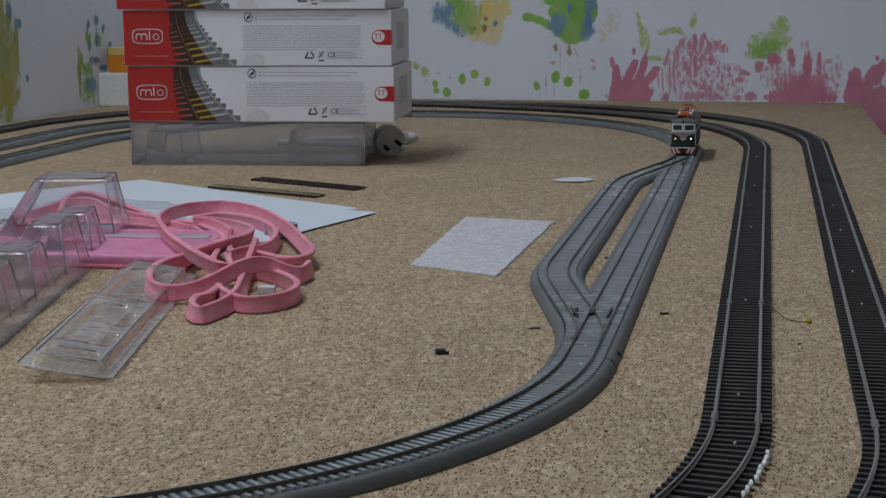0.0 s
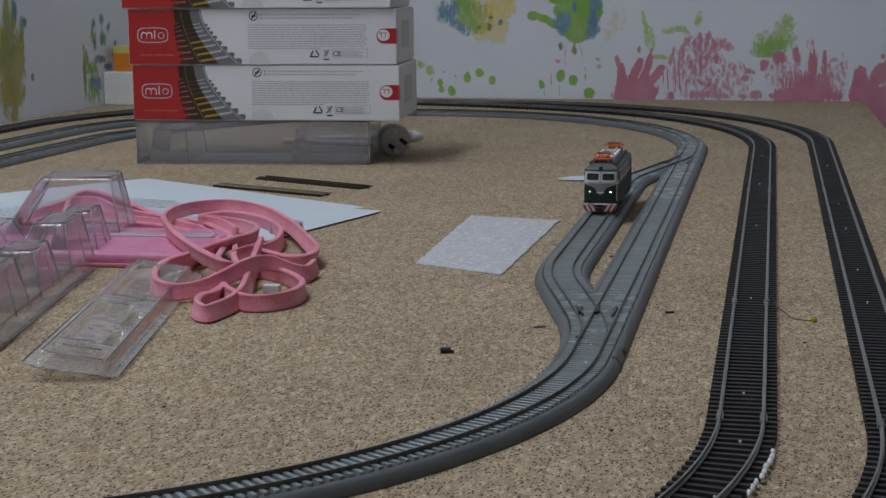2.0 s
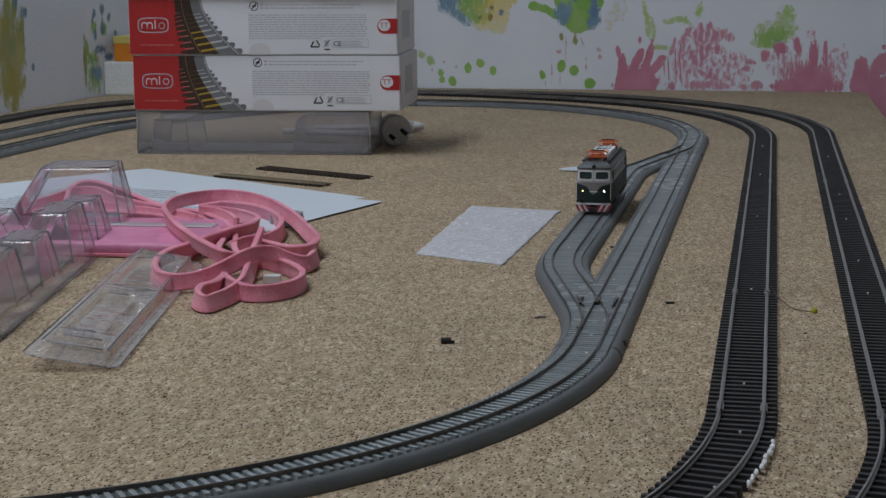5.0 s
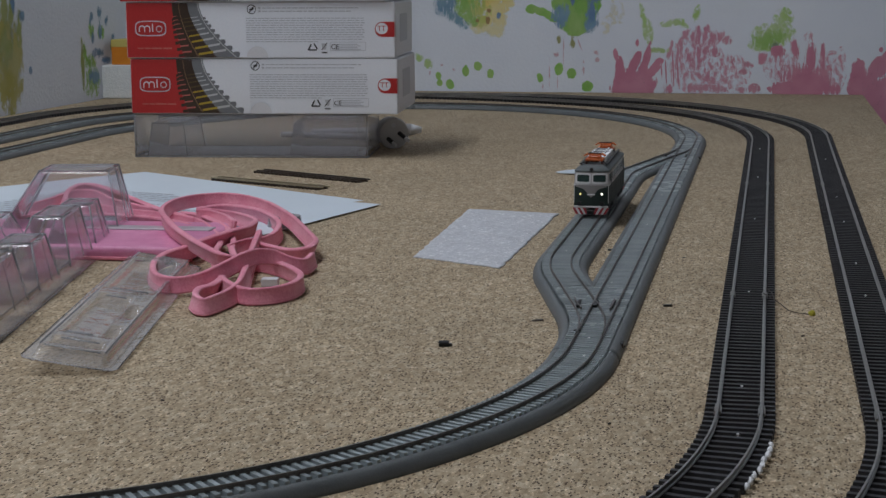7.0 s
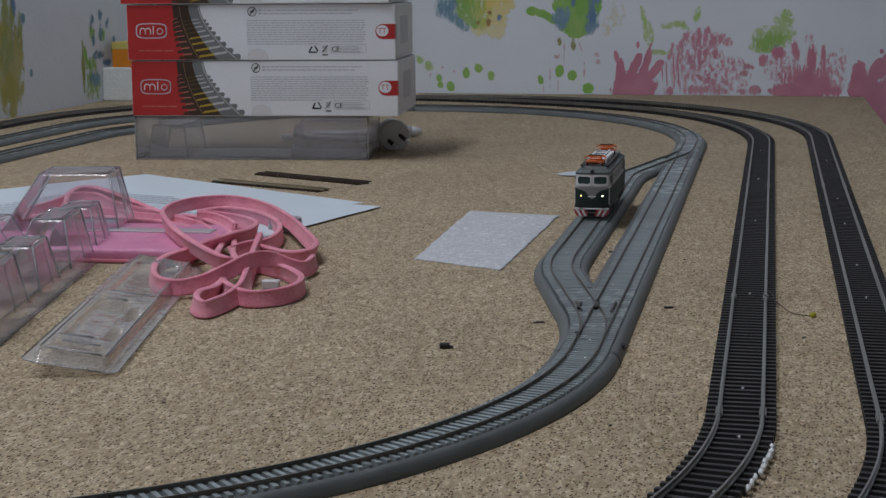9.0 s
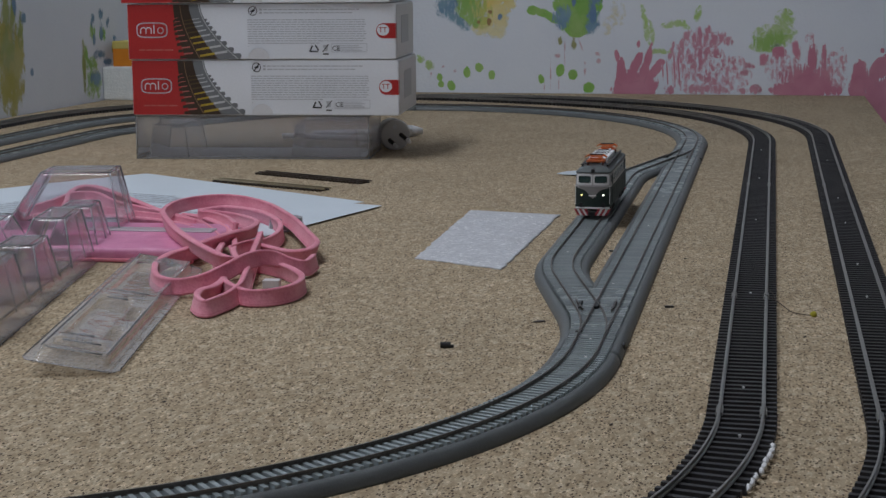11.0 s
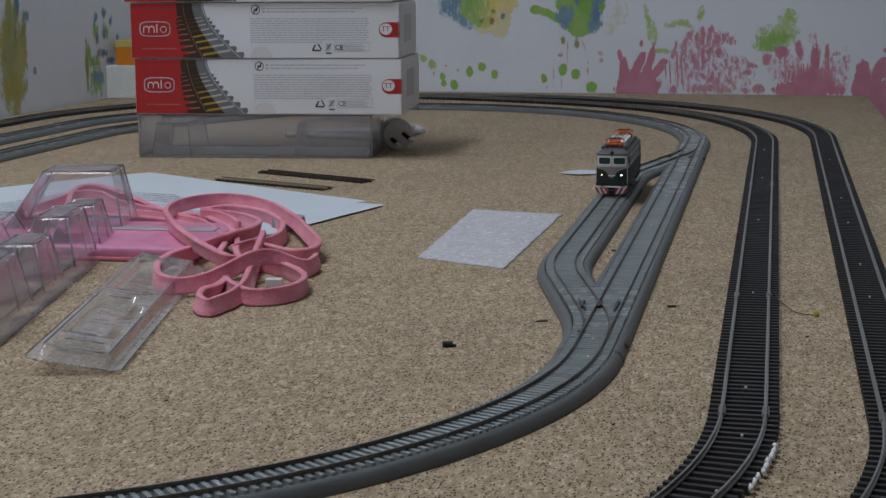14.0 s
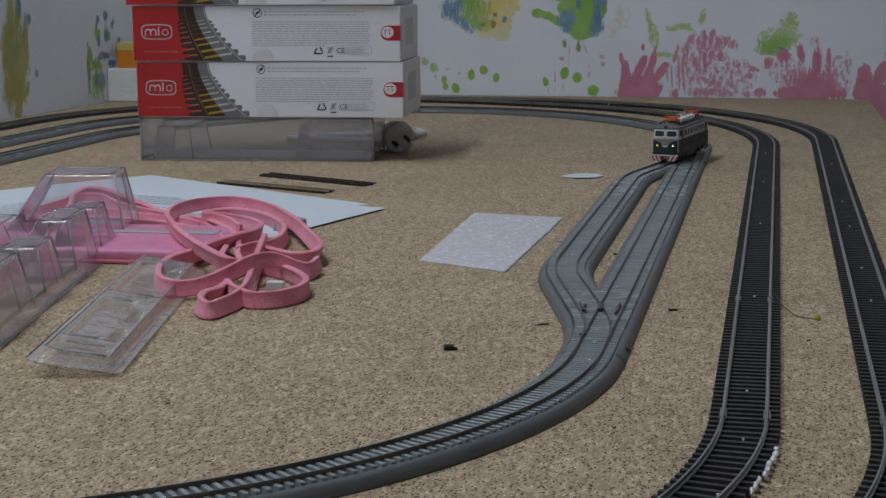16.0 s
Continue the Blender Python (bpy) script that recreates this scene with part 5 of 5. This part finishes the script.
# ---- finger paint on the walls ----
PAINT = {
    "YELLOW": paint_material("yellow_paint", (0.86, 0.70, 0.22), (0.86, 0.80, 0.50), 0.47, body=0.32, soft=0.2),
    "YELLOWGREEN": paint_material("yellow_green_paint", (0.56, 0.62, 0.14), (0.68, 0.68, 0.26), 0.50, body=0.30, soft=0.2),
    "YELLOWDULL": paint_material("mustard_paint", (0.50, 0.46, 0.12), (0.56, 0.53, 0.22), 0.47, (2.0, 1, 0.5), 0.36, soft=0.2),
    "GREEN": paint_material("green_paint", (0.25, 0.54, 0.10), (0.38, 0.60, 0.18), 0.42, body=0.62),
    "GREENWORN": paint_material("worn_green_paint", (0.28, 0.54, 0.12), (0.40, 0.60, 0.20), 0.49, (2.0, 1, 0.6), 0.22, soft=0.2),
    "PALEGREEN": paint_material("light_green_paint", (0.46, 0.66, 0.24), (0.56, 0.70, 0.38), 0.47, (1.3, 1, 0.9), 0.18, soft=0.2),
    "BLUE": paint_material("blue_paint", (0.15, 0.27, 0.46), (0.27, 0.39, 0.54), 0.44),
    "BLUEWORN": paint_material("worn_blue_paint", (0.18, 0.31, 0.48), (0.26, 0.42, 0.52), 0.49, (2.0, 1, 0.6), 0.24, soft=0.2),
    "BROWN": paint_material("brown_paint", (0.36, 0.22, 0.08), (0.44, 0.30, 0.14), 0.48, body=0.3),
    "PINK": paint_material("pink_paint", (0.66, 0.42, 0.49), (0.72, 0.52, 0.58), 0.51, body=0.2, soft=0.2),
    "OLIVE": paint_material("olive_paint", (0.32, 0.34, 0.12), (0.42, 0.42, 0.22), 0.48, body=0.3, soft=0.2),
    "OLIVEWORN": paint_material("worn_olive_paint", (0.36, 0.42, 0.12), (0.44, 0.48, 0.20), 0.50, (2.2, 1, 0.5), 0.24, soft=0.2),
    "CRIMSON": paint_material("crimson_paint", (0.62, 0.235, 0.33), (0.68, 0.30, 0.395), 0.43, (1.5, 1, 0.6), 0.50, 0.05),
    "CRIMSONWORN": paint_material("worn_crimson_paint", (0.64, 0.25, 0.35), (0.70, 0.33, 0.42), 0.49, (2.6, 1, 0.45), 0.24, soft=0.1),
    "SMEAR": paint_material("smeared_pink_paint", (0.68, 0.32, 0.42), (0.74, 0.42, 0.51), 0.49, (1.5, 1, 0.8), 0.05, 0.2),
    "SMEARDARK": paint_material("streaked_pink_paint", (0.64, 0.28, 0.38), (0.70, 0.37, 0.46), 0.47, (1.6, 1, 0.6), 0.16, 0.16),
    "PALEYELLOW": paint_material("pale_yellow_paint", (0.80, 0.79, 0.66), (0.84, 0.83, 0.72), 0.53, (1, 1, 1), 0.14, soft=0.2),
}


def blot(bm, wall, along, z, r_along, r_up, tilt, lift, rng):
    """An uneven flat dab of paint on a wall."""
    n = 32
    seed = rng.random() * 50
    c, s = math.cos(radians(tilt)), math.sin(radians(tilt))
    ring = []
    for i in range(n):
        a = 2 * math.pi * i / n
        k = 1.06 + 0.12 * noise.noise((2.2 * math.cos(a) + seed, 2.2 * math.sin(a), seed)) + 0.07 * noise.noise((7 * math.cos(a), 7 * math.sin(a) + seed, 3.0))
        u, v = r_along * k * math.cos(a), r_up * k * math.sin(a)
        u, v = u * c + v * s, v * c - u * s
        ring.append(bm.verts.new((along + u, 2562 - lift, z + v) if wall == "north" else (-993 + lift, along + u, z + v)))
    face = bm.faces.new(ring)
    uv = bm.loops.layers.uv.verify()
    for corner in face.loops:
        q = corner.vert.co
        u, v = (q.x if wall == "north" else q.y) - along, q.z - z
        u, v = u * c - v * s, v * c + u * s
        corner[uv].uv = (u / r_along, v / r_up)


def paint_print(wall, label, coats, rng):
    """One print: each colour is a coat of its own, each a hair above the last."""
    p = thing("paint_print", label, "paint print", "finger paint on the wall")
    lift = 0.06
    for colour, dabs in coats:
        for dab in dabs:
            bm = bmesh.new()
            blot(bm, wall, *dab, lift, rng)
            lift += 0.02
            part("dab", bm, PAINT[colour], p)
    return p


PAINT_RNG = random.Random(11)
paint_print("north", "yellow and green paint print with blue edges", [
    ("YELLOW", [(-431, 96, 19.8, 9.8, 12), (-422, 117, 13.5, 23.1, 0), (-447, 108, 21.6, 17.8, 0), (-432, 134, 23.4, 23.1, 0), (-409, 143, 12.6, 16.0, 0)]),
    ("YELLOWGREEN", [(-459, 127, 25.2, 24.9, 0), (-468, 140, 21.6, 21.4, 0), (-452, 112, 14.4, 12.5, 0)]),
    ("GREENWORN", [(-478, 135, 23.4, 23.1, 10), (-469, 117, 18.0, 14.2, 30), (-487, 149, 18.0, 17.8, 0)]),
    ("BLUEWORN", [(-513, 135, 12.6, 16.9, 0), (-500, 122, 14.4, 9.8, 35), (-484, 109, 16.2, 8.0, 35), (-498, 140, 10.0, 12.5, 0)]),
    ("BROWN", [(-438, 127, 3.6, 3.6, 0), (-439, 112, 3.6, 6.2, 0), (-456, 111, 2.7, 2.7, 0)]),
    ("BLUE", [(-422, 119, 3.6, 5.3, 20)]),
], PAINT_RNG)
paint_print("north", "green and blue paint print with an outstretched thumb", [
    ("GREEN", [(-370, 129, 8.8, 7.1, 10), (-356, 126, 13.5, 6.2, 18), (-340, 118, 13.5, 6.2, 32), (-299, 141, 37.8, 30.3, 0), (-300, 115, 28.8, 24.9, 0), (-300, 98, 16.2, 9.8, 0), (-327, 155, 18.0, 8.9, 0)]),
    ("BLUEWORN", [(-323, 120, 15.3, 19.6, 20), (-276, 124, 11.2, 28.5, -6), (-282, 103, 9.6, 12.5, -20), (-272, 146, 10.8, 14.2, 0)]),
    ("BLUE", [(-305, 143, 3.6, 8.9, 0), (-275, 125, 5.4, 12.5, 0)]),
    ("GREENWORN", [(-298, 108, 14.4, 19.6, 0), (-291, 134, 12.8, 12.5, 0)]),
], PAINT_RNG)
paint_print("north", "small green fingertip dots and pink drips", [
    ("GREEN", [(-519, 24, 4.5, 6.2, 0), (-517, 13, 4.5, 5.3, 0), (-500, 11, 6.3, 8.0, -15), (-475, 32, 5.4, 8.9, -5), (-455, 40, 6.3, 7.1, 0), (-435, 28, 5.4, 7.1, 0), (-356, 22, 4.5, 7.1, -20), (-326, 36, 6.3, 9.8, 10), (-306, 29, 7.2, 8.0, 0), (-281, 9, 9.0, 8.0, 0)]),
    ("PALEGREEN", [(-550, 54, 6.3, 7.1, -30), (-535, 43, 7.2, 8.0, -20)]),
    ("PINK", [(-495, 34, 3.6, 2.7, 0), (-533, 28, 1.8, 3.6, 10), (-514, 41, 3.0, 1.8, 0), (-331, 59, 5.4, 3.6, 0), (-287, 39, 1.8, 10.7, 0), (-267, 62, 5.4, 3.6, 0), (-266, 50, 3.6, 4.5, 0), (-319, 68, 1.1, 24.9, 0), (-341, 31, 1.0, 23.1, 0), (-328, 15, 0.9, 12.5, 0), (-294, 76, 1.2, 10.7, -20), (-351, 10, 0.9, 7.1, 0)]),
    ("OLIVE", [(-305, 78, 4.5, 9.8, 0), (-326, 82, 3.6, 6.2, 0)]),
], PAINT_RNG)
paint_print("north", "crimson paint print above the board edge", [
    ("CRIMSON", [(-221, 12, 20.0, 19.6, 0), (-195, 14, 21.6, 19.6, 0), (-209, 7, 36.0, 12.5, 0), (-231, 40, 6.3, 16.0, 2), (-230, 29, 8.1, 16.0, 0), (-208, 44, 7.2, 21.4, 22), (-214, 29, 9.0, 12.5, 20), (-189, 54, 5.4, 24.9, 12), (-195, 35, 7.2, 16.0, 15), (-179, 35, 7.2, 19.6, 38), (-170, 49, 7.2, 5.3, 0), (-204, 77, 2.7, 5.3, 0), (-237, 59, 3.6, 8.9, -12)]),
], PAINT_RNG)
paint_print("north", "large worn pink paint smear on the white wall", [
    ("SMEAR", [(-114, 46, 42, 44, 0), (-58, 32, 26, 28, 0)]),
    ("SMEARDARK", [(-153, 68, 3.4, 17.0, 14), (-137, 74, 5.2, 23.4, 16), (-129, 90, 5.4, 10.6, 32), (-113, 86, 9, 17, 8), (-100, 90, 8, 15, 10), (-88, 84, 7, 13, 18), (-77, 86, 5, 12, 24), (-66, 82, 8, 7, 0), (-104, 66, 11, 8.7, -28), (-84, 64, 7, 8, -20),
                   (-122, 54, 5, 10.7, 0), (-108, 52, 4, 12, 5), (-94, 22, 22, 6.0, 20), (-114, 8, 14, 7.9, 0), (-156, 6, 9.0, 7.1, 0), (-86, 8, 20, 6.5, 8), (-58, 50, 3.2, 7.1, 10), (-34, 44, 8, 5, 12), (-40, 34, 8, 5, -10), (-24, 8, 9, 8, 0), (-42, 6, 7.2, 5.3, 0), (-70, 20, 9, 4, 25)]),
    ("CRIMSON", [(-166, 38, 1.1, 16.0, -4), (-159, 33, 1.1, 19.6, -4), (-148, 40, 1.1, 26.7, -3), (-141, 35, 1.1, 23.1, -4)]),
], PAINT_RNG)
paint_print("north", "crimson paint print with worn fingers", [
    ("SMEAR", [(90, 33, 21.6, 30.3, 0), (104, 54, 7.2, 17.8, 0), (55, 87, 6.3, 8.0, 30), (16, 40, 26, 22, 0)]),
    ("CRIMSONWORN", [(-13, 54, 8.6, 9.7, 0), (10, 64, 11.5, 10.5, 0), (36, 66, 6.6, 18.2, -8), (60, 54, 9.0, 26.9, 0), (78, 54, 4.5, 24, -3), (52, 28, 44, 20, 0), (96, 8, 12.6, 8.9, 0)]),
    ("CRIMSON", [(38, 8, 40, 12.5, 0), (60, 14, 30, 18, 0), (60, 52, 6.5, 19.9, 0), (36, 69, 4.6, 11.2, -8), (9, 67, 8.9, 6.5, 0)]),
], PAINT_RNG)
paint_print("north", "faded light green paint print", [
    ("PALEGREEN", [(-7, 86, 24.0, 19.6, 0), (11, 93, 23.4, 19.6, 0), (17, 115, 14.4, 16.0, 30), (-14, 75, 19.8, 10.7, 0)]),
    ("GREENWORN", [(-9, 82, 21.6, 16.0, 0), (10, 87, 12.8, 12.5, 0)]),
], PAINT_RNG)
paint_print("north", "light green paint smudges", [
    ("PALEGREEN", [(-195, 116, 4.5, 21.4, -12), (-188, 96, 8.1, 19.6, -10), (-151, 108, 19.2, 5.3, -10), (-136, 106, 12.6, 4.5, 30), (-114, 122, 5.4, 14.2, 15), (-172, 66, 19.8, 4.5, 0)]),
], PAINT_RNG)
paint_print("north", "dark crimson paint print at the table corner", [
    ("CRIMSON", [(131, 30, 11.7, 23.1, 0), (129, 11, 14.4, 16.0, 0), (154, 38, 8.1, 21.4, 20), (167, 45, 7.2, 21.4, 15), (148, 18, 9.6, 16.0, 20), (167, -16, 25.6, 42.7, 0), (152, -1, 14.4, 17.8, 0), (163, 68, 3.2, 3.6, 0)]),
], PAINT_RNG)
paint_print("north", "pale yellow paint trace", [
    ("PALEYELLOW", [(-237, 124, 12.6, 21.4, 0), (-252, 103, 10.8, 17.8, 0), (-309, 150, 54.0, 8.9, 0)]),
], PAINT_RNG)
paint_print("west", "yellow paint print with green fingers", [
    ("YELLOWDULL", [(2027, 58, 40.8, 58.7, 0), (2015, 103, 30.6, 32.0, 0), (2049, 79, 20.4, 39.2, 0), (2015, 36, 28.8, 26.7, 0)]),
    ("OLIVEWORN", [(2019, 140, 11.9, 26.7, 0), (2039, 136, 9.6, 28.5, 0), (2060, 113, 10.2, 24.9, 0), (2020, 88, 23.8, 32.0, 0)]),
    ("BLUEWORN", [(2070, 129, 8.5, 8.9, 0), (2046, 146, 8.5, 12.5, 0)]),
    ("BLUE", [(2090, 55, 5.1, 5.3, 0)]),
], PAINT_RNG)
paint_print("west", "green and blue paint print near the room corner", [
    ("GREENWORN", [(2298, 26, 29.4, 23.1, 0), (2293, 57, 22.0, 10.7, 0), (2337, 99, 12.6, 10.7, 0), (2301, 103, 10.5, 17.8, 0), (2272, 74, 8.0, 14.2, 0)]),
    ("BLUEWORN", [(2323, 69, 22.0, 8.0, 0), (2350, 57, 17.6, 6.2, 0), (2301, 120, 8.4, 10.7, 0), (2333, 129, 8.8, 9.8, 0), (2358, 116, 8.8, 8.9, 0), (2382, 91, 6.6, 5.3, 0), (2304, 92, 6.3, 8.9, 0), (2333, 104, 6.6, 17.8, 0), (2305, 33, 18.9, 12.5, 0)]),
    ("OLIVEWORN", [(2264, 53, 6.0, 39.2, 0), (2376, 73, 6.6, 10.7, 0)]),
], PAINT_RNG)


# ---- what moves ----
RUN = s_bend(X_MAIN, 758, X_SIDING, 1000) + FAR_S + FAR_BOW
RUN_Y, RUN_X = [q.y for q in RUN], [q.x for q in RUN]


def on_run(y):
    return Vector((float(np.interp(y, RUN_Y, RUN_X)), y, 0))


def motions():
    # seconds, and where along the line the cab front stands
    fronts = [(0.0, 1660), (0.2, 1609), (0.4, 1559), (0.6, 1508), (0.8, 1452), (1.0, 1397), (1.2, 1348), (1.4, 1304), (1.6, 1265), (1.8, 1231), (2.0, 1204),
              (2.25, 1183), (2.5, 1169), (2.75, 1162), (3.0, 1158), (3.5, 1154), (4.0, 1153), (6.5, 1153), (9.0, 1153), (11.5, 1153), (12.0, 1158), (12.5, 1171), (13.0, 1192),
              (13.3, 1212), (13.6, 1236), (14.0, 1273), (14.5, 1326), (15.0, 1392), (15.5, 1464), (16.0, 1543)]
    body_rows, bogie_rows = [], ([], [])
    for t, y in fronts:
        a, b = on_run(y + 26), on_run(y + 100)
        lead = heading_angle(b - a)
        mid = (a + b) / 2
        body_rows.append((t, place(mid.x, mid.y, GREY_TOP, lead)))
        for rows, at, dy in ((bogie_rows[0], y + 26, -35), (bogie_rows[1], y + 100, 35)):
            own = heading_angle(on_run(at + 13) - on_run(at - 13))
            rows.append((t, place(0, dy, 0, own - lead)))
    walk(LOCO, body_rows)
    for ob, rows in zip(BOGIES, bogie_rows):
        walk(ob, rows)


motions()
